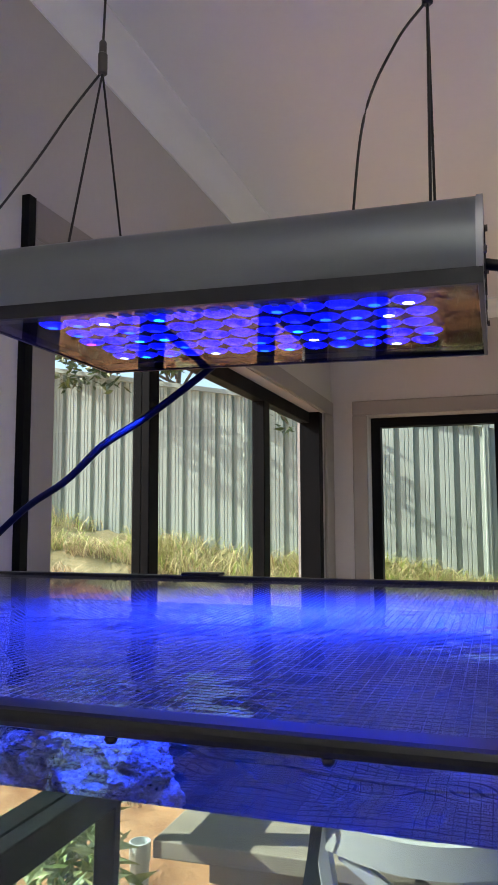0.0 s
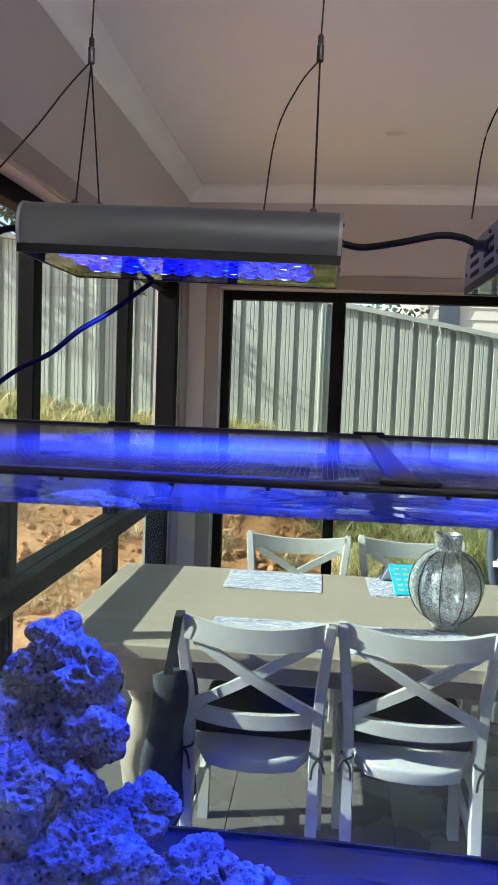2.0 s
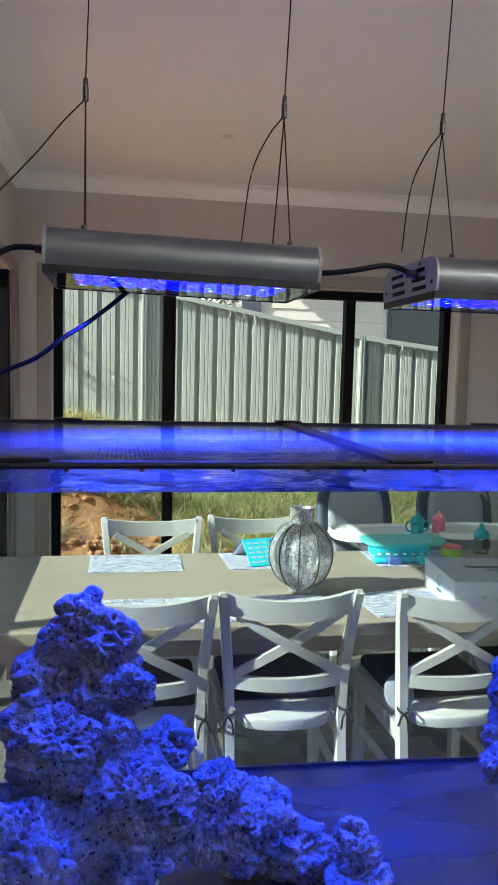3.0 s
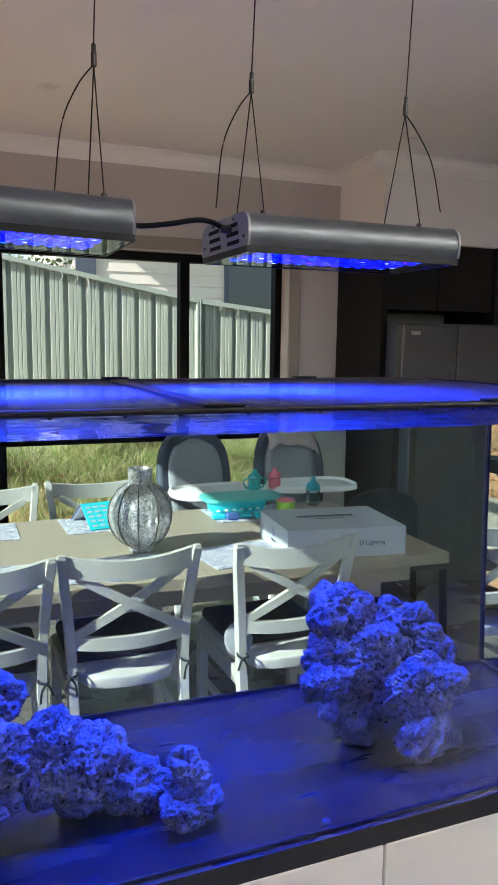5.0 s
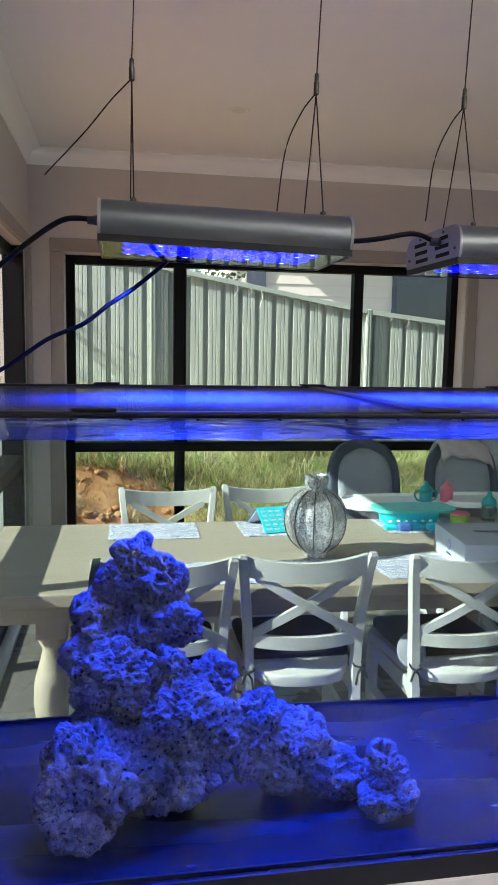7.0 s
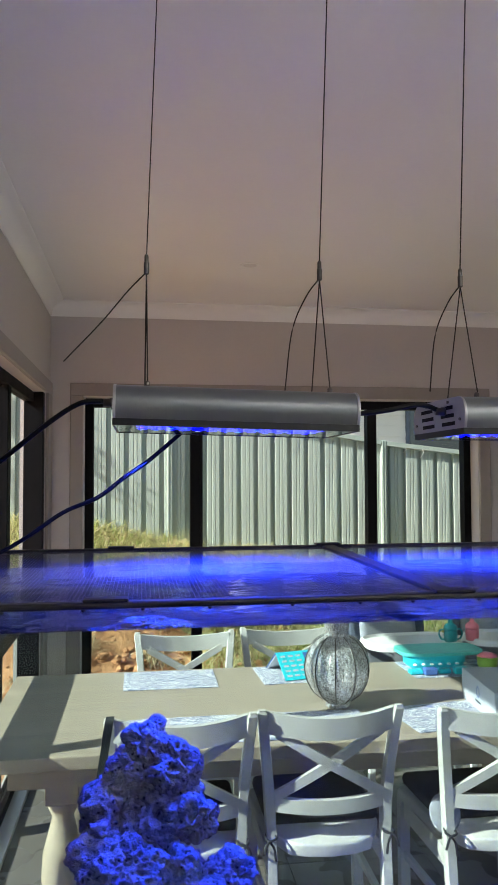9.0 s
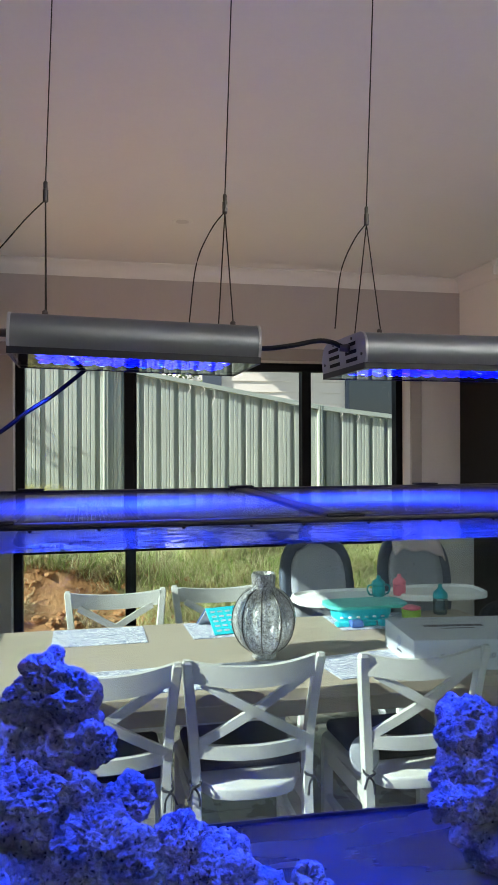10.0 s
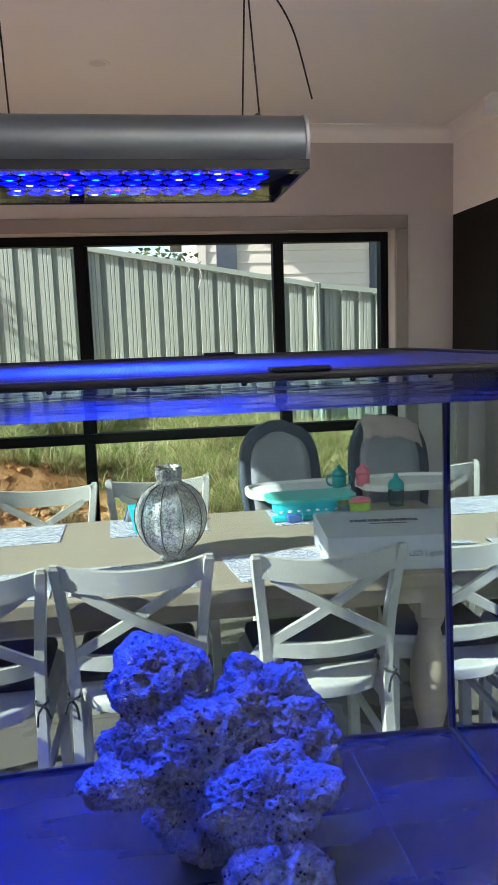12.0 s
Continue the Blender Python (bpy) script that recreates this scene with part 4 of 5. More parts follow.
for a in (-0.17, 0.17):
    for c in (0.02, 0.36):
        part("leg", bar(bmesh.new(), (a * 1.1, c, 0), (a, c, 0.402), 0.028, 0.028), M_BLACK, dk)

# tote bag on the first chair's post
bag = thing("tote_bag", "black fabric tote bag hung on a chair post", "bag")
b = bmesh.new()
rings = []
for k in range(9):
    z = 0.70 - 0.44 * k / 8
    w = 0.035 + 0.085 * min(1, k / 3)
    rings.append([(-0.43 + 0.012 * math.sin(k) + a * 0.035 + 0.02 * c, 2.0 + c * w, z) for a, c in ((-1, -1), (-0.4, -1.1), (0.6, -1), (1, -0.5), (0.8, 0.4), (1, 1), (0, 1.1), (-1, 0.9), (-0.7, 0))])
part("pouch", loft(b, rings), M_BAG, bag, smooth=True)
for s in (-1, 1):
    b = bmesh.new()
    bar_pts = spline([(-0.43 + 0.01 * s, 2.0 + s * 0.03, 0.70), (-0.425, 2.0 + s * 0.02, 0.80), (-0.414, 1.985 + s * 0.012, 0.872), (-0.41, 1.985, 0.893)], 6)
    loft(b, [[p + Vector((-0.013, -0.004, 0)), p + Vector((0.013, -0.001, 0)), p + Vector((0.013, 0.002, 0)), p + Vector((-0.013, -0.001, 0))] for p in bar_pts])
    part("strap", b, M_BAG, bag)

# placemats
for x, y, r in ((-0.19, 2.89, 0), (-0.16, 2.24, 1), (0.30, 2.24, -1), (0.40, 2.90, 2), (0.82, 2.27, 8), (1.08, 2.90, 0)):
    b = B(-0.2, 0.2, -0.14, 0.14, 0.0, 0.003, bevel=0.001)
    o = whole("placemat", b, M_MAT, "white placemat with a grey-blue leaf print", "placemat", "placemats on the table")
    o.matrix_basis = pose(x, y, TBZ + 0.0005, 0, 0, r)

# silver vase


def ribs(u, z):
    return 1 - 0.035 * abs(math.sin(u * math.pi * 10)) ** 6 if 0.03 < z < 0.26 else 1


def vase_mat():
    """Mercury glass: flaked silver over clear glass, dotted with small raised beads."""
    m = mat("mercury_glass", (0.48, 0.48, 0.49), 0.32, metal=0.55, var=0.55, scale=60, fine=260, rvar=0.12)
    n, l = m.node_tree.nodes, m.node_tree.links
    b = n["Principled BSDF"]
    tc = n.new("ShaderNodeTexCoord")
    ns = n.new("ShaderNodeTexNoise")
    ns.inputs["Scale"].default_value, ns.inputs["Detail"].default_value = 150, 4
    l.new(tc.outputs["Object"], ns.inputs["Vector"])
    vo = n.new("ShaderNodeTexVoronoi")
    vo.inputs["Scale"].default_value = 85
    l.new(tc.outputs["Object"], vo.inputs["Vector"])
    bp = n.new("ShaderNodeBump")
    bp.inputs["Strength"].default_value, bp.inputs["Distance"].default_value = 0.35, 0.002
    l.new(vo.outputs["Distance"], bp.inputs["Height"])
    l.new(bp.outputs[0], b.inputs["Normal"])
    mr = n.new("ShaderNodeMapRange")
    mr.inputs["From Min"].default_value, mr.inputs["From Max"].default_value = 0.44, 0.60
    mr.inputs["To Max"].default_value = 0.65
    l.new(ns.outputs[0], mr.inputs[0])
    tr = n.new("ShaderNodeBsdfTransparent")
    mx = n.new("ShaderNodeMixShader")
    l.new(mr.outputs[0], mx.inputs[0])
    l.new(b.outputs[0], mx.inputs[1])
    l.new(tr.outputs[0], mx.inputs[2])
    l.new(mx.outputs[0], n["Material Output"].inputs[0])
    return m


vase = thing("lantern_vase", "round ribbed silver mercury-glass vase with a short neck", "vase")
VX, VY = 0.437, 2.43
pr = [(0.040, 0.0), (0.046, 0.004), (0.046, 0.012), (0.040, 0.018), (0.055, 0.028), (0.092, 0.058), (0.116, 0.098), (0.127, 0.145), (0.122, 0.190), (0.104, 0.230), (0.076, 0.258), (0.050, 0.272), (0.043, 0.282), (0.047, 0.300), (0.048, 0.325), (0.044, 0.334), (0.040, 0.330), (0.040, 0.29)]
part("bowl", lathe(bmesh.new(), pr, VX, VY, TBZ + 0.0005, n=100, wave=ribs), vase_mat(), vase, "speckled silver glass", smooth=True)
for k in range(10):
    a = k * 0.62832
    pts = [(VX + (r + 0.0005) * math.cos(a), VY + (r + 0.0005) * math.sin(a), TBZ + z) for r, z in pr[4:12]]
    part("rib", tube(bmesh.new(), spline(pts, 4), 0.0022, 6), M_GRIP, vase, "dark metal rib", smooth=True)

# carton
def carton():
    c = thing("carton", "long white printed cardboard carton lying on the table", "box", at=pose(0.945, 2.268, TBZ + 0.0005, 0, 0, -6))
    part("body", B(0.0, 0.485, -0.13, 0.222, 0.0, 0.115, bevel=0.002), M_BOX, c)
    def text(s, size, m, name="print"):
        cu = bpy.data.curves.new(name, "FONT")
        cu.body, cu.size, cu.extrude, cu.align_x = s, size, 0.0003, "LEFT"
        o = new(name, cu)
        dg = bpy.context.evaluated_depsgraph_get()
        me = bpy.data.meshes.new_from_object(o.evaluated_get(dg))
        bpy.data.objects.remove(o)
        me.materials.append(M_INK)
        o = new(name, me)
        o.parent = c
        o.matrix_basis = m
    text("Reef Aquarium LED Lighting", 0.026, pose(0.10, -0.1308, 0.046, 90, 0, 0))
    for k in range(15):
        part("lettering_bar", B(0.11 + k * 0.016, 0.121 + k * 0.016 + 0.002 * (k % 3), 0.060, 0.090 + 0.004 * (k % 2), 0.1153, 0.1158), M_INK, c)
    part("lettering_bar", B(0.17, 0.30, 0.030, 0.040, 0.1153, 0.1158), M_INK, c)
    r = bmesh.new()
    rings = []
    for k in range(25):
        a = k * 6.28318 / 24
        rings.append([(-0.0006, 0.04 + q * 0.9 * math.cos(a), 0.070 + q * math.sin(a)) for q in (0.015, 0.021)])
    loft(r, rings, close=False, caps=False)
    part("ring_mark", r, M_BLUEINK, c, "blue ring print")
    part("lettering_bar", B(-0.0008, -0.0003, 0.01, 0.07, 0.030, 0.038), M_INK, c)
    return c


carton()

# ---- outside ground and fence ----


def fence_y(x):
    return 6.30


def fence_top(x):
    return 2.31 - 0.178 * x if x < 2.0 else 2.31 - 0.178 * 2.0 - 0.11 * (x - 2.0)


def smooth01(a, b, x):
    t = max(0, min(1, (x - a) / (b - a)))
    return t * t * (3 - 2 * t)


def ground_z(x, y):
    u = fence_y(x) - y
    cx = max(-7, min(7, x))
    base = fence_top(cx) - 1.33 - 0.16 * (1 - smooth01(-2.4, -0.6, cx))
    if u <= 0:
        z = base
    else:
        cut = 1 - smooth01(-0.2, 1.2, x)
        n = 0.12 * noise.noise((x * 1.3, 0.0, 2.0)) + 0.05 * noise.noise((x * 4.1, 0.5, 2.0))
        zc = base - 0.42 * min(u, 0.95 + n) - 0.30 * smooth01(0.93 + n, 1.10 + n, u) - (base - 0.42 * 0.95 - 0.30 + 0.12) * smooth01(1.05 + n, 1.9, u)
        zs = base + (-0.12 - base) * smooth01(0.0, 2.3, u)
        z = cut * zc + (1 - cut) * zs
    near = smooth01(9, 4, abs(x)) * smooth01(-8, 2, y)
    if x < -1.2 and y < fence_y(x) - 2.2:
        near = 1
    z += 0.04 * noise.noise((x * 2.3, y * 2.3, 0)) + 0.03 * noise.noise((x * 7, y * 7, 1)) + 0.016 * noise.noise((x * 17, y * 17, 3))
    if -1.3 < x < 5.4 and y < 4.55:
        z = min(z, -0.14)
    return z


gx = [-400, -120, -40, -15, -9] + [-7 + 0.09 * i for i in range(int(14.5 / 0.09))] + [8, 10, 15, 40, 120, 400]
gy = [-400, -100, -30, -10, -5, -2, 0, 1] + [1.6 + 0.07 * i for i in range(int(6.6 / 0.07))] + [8.6, 9.5, 11, 14, 20, 50, 150, 400]
vv, ff, mi = [], [], []
for x in gx:
    for y in gy:
        vv.append((x, y, ground_z(x, y)))
ngy = len(gy)
for i in range(len(gx) - 1):
    for j in range(ngy - 1):
        ff.append((i * ngy + j, (i + 1) * ngy + j, (i + 1) * ngy + j + 1, i * ngy + j + 1))
        xm, ym = (gx[i] + gx[i + 1]) / 2, (gy[j] + gy[j + 1]) / 2
        u = fence_y(xm) - ym + 0.25 * noise.noise((xm * 2, ym * 2, 5)) + 0.15 * noise.noise((xm * 7, ym * 7, 5))
        mi.append(0 if (u > 0.92 and xm < 0.25 + 0.5 * noise.noise((ym * 3, 1, 1))) else 1)
me = bpy.data.meshes.new("ground")
me.from_pydata(vv, [], ff)
me.materials.append(M_SOIL)
me.materials.append(M_TURF)
me.polygons.foreach_set("material_index", mi)
for p in me.polygons:
    p.use_smooth = True
tagged(new("ground", me), "orange clay cut bank and rough grass behind the house", "ground", kind="structure")


def grass(name, count, seed, where, label, tall=(0.07, 0.21), m=None):
    r = random.Random(seed)
    v, f = [], []
    made = 0
    while made < count:
        x, y = where(r)
        if x is None:
            continue
        z = ground_z(x, y) - 0.01
        h = r.uniform(*tall)
        a = r.uniform(0, 6.283)
        lean = r.uniform(0.5, 2.2) * h
        w = r.uniform(0.0018, 0.0052)
        dx, dy = math.cos(a), math.sin(a)
        b = len(v)
        for s, hh, ww in ((0, 0, 1), (0.3, 0.55, 0.85), (0.75, 0.9, 0.5)):
            px, py = x + dx * lean * s, y + dy * lean * s
            v += [(px - dy * w * ww, py + dx * w * ww, z + h * hh), (px + dy * w * ww, py - dx * w * ww, z + h * hh)]
        v.append((x + dx * lean * 1.2, y + dy * lean * 1.2, z + h * (0.85 if r.random() < 0.5 else 0.45)))
        f += [(b, b + 1, b + 3, b + 2), (b + 2, b + 3, b + 5, b + 4), (b + 4, b + 5, b + 6)]
        made += 1
    me = bpy.data.meshes.new(name)
    me.from_pydata(v, [], f)
    me.materials.append(m or M_GRASS)
    return tagged(new(name, me), label, "grass", kind="stuff")


def bank(r):
    x = r.uniform(-5.5, 5.5)
    u = r.uniform(-0.05, 0.98 if x < 0.1 else 2.0)
    if x < 0.5 and r.random() < 0.3 * (u > 0.6):
        return None, None
    if noise.noise((x * 1.6, u * 2.5, 7)) < -0.42 + 0.25 * r.random():
        return None, None
    if x < -1.6 and (u > 0.5 or r.random() < 0.55):
        return None, None
    return x, fence_y(x) - u


grass("bank_grass", 34000, 3, bank, "long green grass tangled over the bank", (0.06, 0.20))
grass("bank_straw", 22000, 13, bank, "dry straw-coloured grass lying through the green", (0.05, 0.17), M_STRAW)

# loose clods and straw on the cut
r = random.Random(21)
v, f = [], []
for _ in range(900):
    x = r.uniform(-3.2, 0.9)
    y = fence_y(x) - r.uniform(0.85, 1.9)
    z = ground_z(x, y)
    q = r.uniform(0.008, 0.04) * (0.5 + r.random() ** 3)
    k = len(v)
    b = bmesh.new()
    bmesh.ops.create_icosphere(b, subdivisions=1, radius=1)
    v += [(x + p.co.x * q * r.uniform(0.7, 1.3), y + p.co.y * q * r.uniform(0.7, 1.3), z + q * 0.3 + p.co.z * q * r.uniform(0.5, 0.9)) for p in b.verts]
    f += [[k + p.index for p in c.verts] for c in b.faces]
    b.free()
me = bpy.data.meshes.new("clods")
me.from_pydata(v, [], f)
me.materials.append(M_SOIL)
tagged(new("clods", me), "loose orange clay clods below the bank", "soil", kind="stuff")


def strays(r):
    x = r.uniform(-4.5, 0.6)
    u = r.uniform(0.3 if x < -1.6 else 0.9, 1.9)
    return (x, fence_y(x) - u) if noise.noise((x * 3, u * 4, 2)) > 0.12 else (None, None)


grass("dry_grass", 6500, 9, strays, "tufts of dry straw on the clay", (0.04, 0.13), M_STRAW)

fence = thing("boundary_fence", "pale green steel sheet fence raked down the slope", "fence", kind="structure")
PITCH = 0.1605


def sheet(xa, xb, edge):
    """Ribbed steel infill: broad pans with two fine swages, parted by deep channels; a pan begins at edge."""
    prof = [(0.0, 0.0), (0.22, 0.0), (0.25, 0.006), (0.28, 0.0), (0.42, 0.0), (0.45, 0.006), (0.48, 0.0), (0.68, 0.0), (0.72, 0.042), (0.95, 0.042)]
    k = math.floor((xa - edge) / PITCH) - 1
    pts = []
    while edge + k * PITCH < xb:
        pts += [(edge + (k + a) * PITCH, d) for a, d in prof]
        k += 1
    pts = [(xa, 0.0)] + [p for p in pts if xa + 0.004 < p[0] < xb - 0.004] + [(xb, 0.0)]
    v, f = [], []
    for x, d in pts:
        v += [(x, fence_y(x) + d, fence_top(x) - 1.62), (x, fence_y(x) + d, fence_top(x) - 0.02)]
    for i in range(len(pts) - 1):
        f.append((2 * i, 2 * i + 2, 2 * i + 3, 2 * i + 1))
    me = bpy.data.meshes.new("sheet")
    me.from_pydata(v, [], f)
    me.materials.append(M_FENCE)
    o = new("sheet", me)
    o.parent = fence
    md = o.modifiers.new("thickness", "SOLIDIFY")
    md.thickness = 0.002


posts = [-8.22, -6.18, -4.14, -2.10, -0.06, 1.98, 4.02, 6.06]
for i, (xa, xb) in enumerate(zip(posts, posts[1:])):
    sheet(xa + 0.026, xb - 0.026, 0.29 if xa > -1 else -0.59)
    part("top_rail", bar(bmesh.new(), (xa + 0.026, fence_y(xa + 0.026) - 0.012, fence_top(xa + 0.026) - 0.012), (xb - 0.026, fence_y(xb - 0.026) - 0.012, fence_top(xb - 0.026) - 0.012), 0.042, 0.052, (0.2, -1, 0)), M_CAP, fence, "pale fence capping rail")
for x in posts:
    po = part("post", B(x - 0.026, x + 0.026, fence_y(x) - 0.034, fence_y(x) + 0.04, fence_top(x) - 1.6, fence_top(x) + 0.015, bevel=0.004), M_CAP, fence)
    for e in (-0.012, 0.012):
        part("post_fold", B(x + e - 0.003, x + e + 0.003, fence_y(x) - 0.042, fence_y(x) - 0.0342, fence_top(x) - 1.6, fence_top(x) + 0.01), M_CAP, po)
# torn plastic film caught under the rail
for x, n in ((0.70, 0.10), (0.93, 0.17), (0.83, 0.07), (2.19, 0.05), (2.36, 0.08)):
    p0 = Vector((x, fence_y(x) - 0.045, fence_top(x) - 0.03))
    pts = spline([p0, p0 + Vector((0.012, -0.004, -n * 0.4)), p0 + Vector((-0.006, 0.0, -n * 0.75)), p0 + Vector((-0.02, 0.004, -n))], 5)
    b = bmesh.new()
    loft(b, [[q + Vector((-0.003, 0, 0)), q + Vector((0.003, -0.001, 0)), q + Vector((0.002, 0.001, 0))] for q in pts])
    whole("film_strip", b, M_PVC, "scrap of pale plastic film caught under the fence rail", "film strip", "film scraps on the fence")

# ---- neighbour's house ----
house = thing("neighbour_house", "white weatherboard house beyond the fence", "house")
HY = 12.0
for k in range(16):
    z = 0.6 + k * 0.19
    b = loft(bmesh.new(), [[(x, HY, z), (x, HY - 0.03, z), (x, HY - 0.008, z + 0.195), (x, HY, z + 0.195)] for x in (1.55, 9.5)])
    part("weatherboard", b, M_BOARD, house)
part("wall", B(1.5, 9.5, HY + 0.002, HY + 5.0, 0.3, 3.66), M_BOARD, house)
part("corner_board", B(1.40, 1.55, HY - 0.045, HY + 0.1, 0.3, 3.66), M_BOARD, house)
for x0, x1, z0, z1 in ((4.30, 6.4, 1.2, 3.0),):
    wf = part("window", B(x0, x1, HY - 0.07, HY - 0.01, z0, z1), M_HIGH, house, "dark window frame")
    part("pane", B(x0 + 0.06, (x0 + x1) / 2 - 0.03, HY - 0.076, HY - 0.0705, z0 + 0.06, z1 - 0.06), M_SHADEGLASS, wf)
    part("pane", B((x0 + x1) / 2 + 0.03, x1 - 0.06, HY - 0.076, HY - 0.0705, z0 + 0.06, z1 - 0.06), M_SHADEGLASS, wf)
part("window", B(1.72, 2.05, HY - 0.07, HY - 0.01, 2.5, 3.4), M_HIGH, house, "narrow dark window")
r = bmesh.new()
loft(r, [[(x, HY - 0.95, 3.50), (x, HY + 2.5, 5.2), (x, HY + 5.6, 3.5), (x, HY + 5.6, 3.62), (x, HY + 2.5, 5.34), (x, HY - 0.95, 3.62)] for x in (1.26, 10.1)])
part("roof", r, M_ROOF, house)

# ---- kitchen end ----
pantry = thing("pantry_cabinet", "tall dark joinery panel beside the fridge", "cabinet")
part("end_panel", B(2.374, 2.398, 3.67, YW - 0.001, 0.0, 2.2355), M_DARK, pantry)
part("kick", B(2.399, 2.4285, 3.70, YW - 0.002, 0.0, 0.1), M_DARK, pantry)
part("filler", B(2.399, 2.4285, 3.69, YW - 0.002, 0.1, 1.799), M_DARK, pantry)
over = thing("overhead_cabinet", "dark overhead cabinet above the fridge", "cabinet")
part("body", B(2.399, 3.3, 3.75, YW - 0.001, 1.80, 2.2355), M_DARK, over)
part("door", B(2.402, 2.848, 3.73, 3.7495, 1.80, 2.23), M_DARK, over)
part("door", B(2.852, 3.298, 3.73, 3.7495, 1.80, 2.23), M_DARK, over)
fr = thing("fridge", "tall stainless steel refrigerator in the joinery recess", "refrigerator")
part("body", B(2.43, 3.28, 3.58, YW - 0.02, 0.02, 1.71, bevel=0.008), M_HIGH, fr)
part("door", B(2.43, 2.853, 3.50, 3.578, 0.04, 1.70, bevel=0.012, seg=3), M_FRIDGE, fr)
part("door", B(2.857, 3.28, 3.50, 3.578, 0.04, 1.70, bevel=0.012, seg=3), M_FRIDGE, fr)
part("badge", B(2.49, 2.56, 3.497, 3.4995, 1.63, 1.655), M_ALU_END, fr)
joi = thing("kitchen_cabinet", "dark kitchen joinery run", "cabinet")
part("body", B(3.302, XR - 0.001, 3.70, YW - 0.001, 0.0, 2.2355), M_DARK, joi)


# ---- high chairs, cups, toys ----


def high_chair(x, y, turn, label, towel=False):
    h = thing("high_chair", label, "high chair", "high chairs by the window", at=pose(x, y, 0, 0, 0, turn))
    rings, liner = [], []
    for k in range(15):
        u = k / 14
        z = 0.48 + 0.575 * u
        w = (0.190 + 0.034 * math.sin(3.14 * min(1, u * 1.05))) * (1 if u < 0.6 else max(0.03, 1 - ((u - 0.6) / 0.402) ** 3.2) ** 0.42)
        yb = 0.02 + 0.10 * u
        ring = []
        for i in range(13):
            a = -1 + i / 6
            ring.append((w * a, yb - 0.035 * abs(a) ** 3, z))
        ring += [(w * a * 1.02, yb + 0.045 - 0.03 * abs(a) ** 2, z) for a in [1 - i / 6 for i in range(13)]]
        rings.append(ring)
    part("shell", loft(bmesh.new(), rings), M_HIGH, h, "slate grey padded shell", smooth=True)
    for k in range(13):
        u = k / 12
        z = 0.50 + 0.495 * u
        w = 0.160 * (1 if u < 0.6 else max(0.03, 1 - ((u - 0.6) / 0.402) ** 3.2) ** 0.42) * (0.90 + 0.14 * math.sin(3 * u))
        yb = 0.012 + 0.085 * u
        liner.append([(w * a, yb - 0.022 - 0.012 * abs(a) ** 2 - 0.004 * noise.noise((a * 3, u * 6, x)), z) for a in [-1 + i / 4 for i in range(9)]] + [(w * a, yb + 0.006, z) for a in [1 - i / 4 for i in range(9)]])
    ln = part("liner", loft(bmesh.new(), liner), M_LINER, h, "pale grey speckled seat liner", smooth=True)
    r = random.Random(int(x * 100))
    for k in range(16):
        a, u = r.uniform(-0.09, 0.09), r.uniform(0.05, 0.75)
        part("print_dash", B(a, a + 0.008, 0.012 + 0.085 * u - 0.030, 0.012 + 0.085 * u - 0.024, 0.50 + 0.49 * u, 0.505 + 0.49 * u), M_INK, ln)
    part("seat", B(-0.17, 0.17, -0.24, 0.06, 0.46, 0.51, bevel=0.02, seg=3), M_HIGH, h, smooth=True)
    rings = []
    for e, zz in ((1.0, 0.0), (1.0, 0.028), (0.95, 0.034), (0.93, 0.018)):
        rings.append([(0.265 * e * math.copysign(abs(math.cos(t)) ** 0.6, math.cos(t)), -0.28 + 0.155 * e * math.copysign(abs(math.sin(t)) ** 0.6, math.sin(t)), 0.732 + zz) for t in [i * 6.28318 / 36 for i in range(36)]])
    part("tray", loft(bmesh.new(), rings), M_TRAY, h, "white moulded tray", angle=45)
    for s in (-1, 1):
        part("tray_arm", bar(bmesh.new(), (s * 0.19, -0.2, 0.727), (s * 0.19, 0.04, 0.68), 0.03, 0.03, (0, 0, 1)), M_TRAY, h)
        part("leg", bar(bmesh.new(), (s * 0.16, -0.12, 0.47), (s * 0.26, -0.34, 0.0), 0.03, 0.03), M_TRAY, h)
        part("leg", bar(bmesh.new(), (s * 0.16, 0.02, 0.47), (s * 0.26, 0.28, 0.0), 0.03, 0.03), M_TRAY, h)
    return h


high_chair(1.10, 3.74, 4, "slate grey high chair with a white tray by the window")
high_chair(1.72, 3.76, -3, "slate grey high chair with a towel over its back")
rings = []
for k in range(22):
    u = k / 21
    a = -1.3 + 2.6 * u
    ring = []
    for i in range(15):
        v = i / 14
        fx = 1.73 + 0.17 * math.sin(a) * 1.0 + 0.01 * noise.noise((u * 5, v * 4, 1))
        drop = abs(v - 0.45) ** 1.5 * 0.36
        fy = 3.865 + 0.20 * (v - 0.45) + 0.02 * noise.noise((u * 4, v * 6, 3)) - (0.03 if v < 0.45 else -0.02)
        fz = 1.082 - 0.06 * (1 - math.cos(a)) - drop - 0.05 * u + 0.022 * noise.noise((u * 6 + v * 3, v * 5, 9))
        ring.append((fx, fy, fz))
    rings.append(ring)
b = bmesh.new()
loft(b, rings, close=False, caps=False)
tw = whole("towel", b, M_TOWEL, "crumpled mauve-grey towel draped over a high chair", "towel", smooth=True)
md = tw.modifiers.new("thickness", "SOLIDIFY")
md.thickness = 0.008


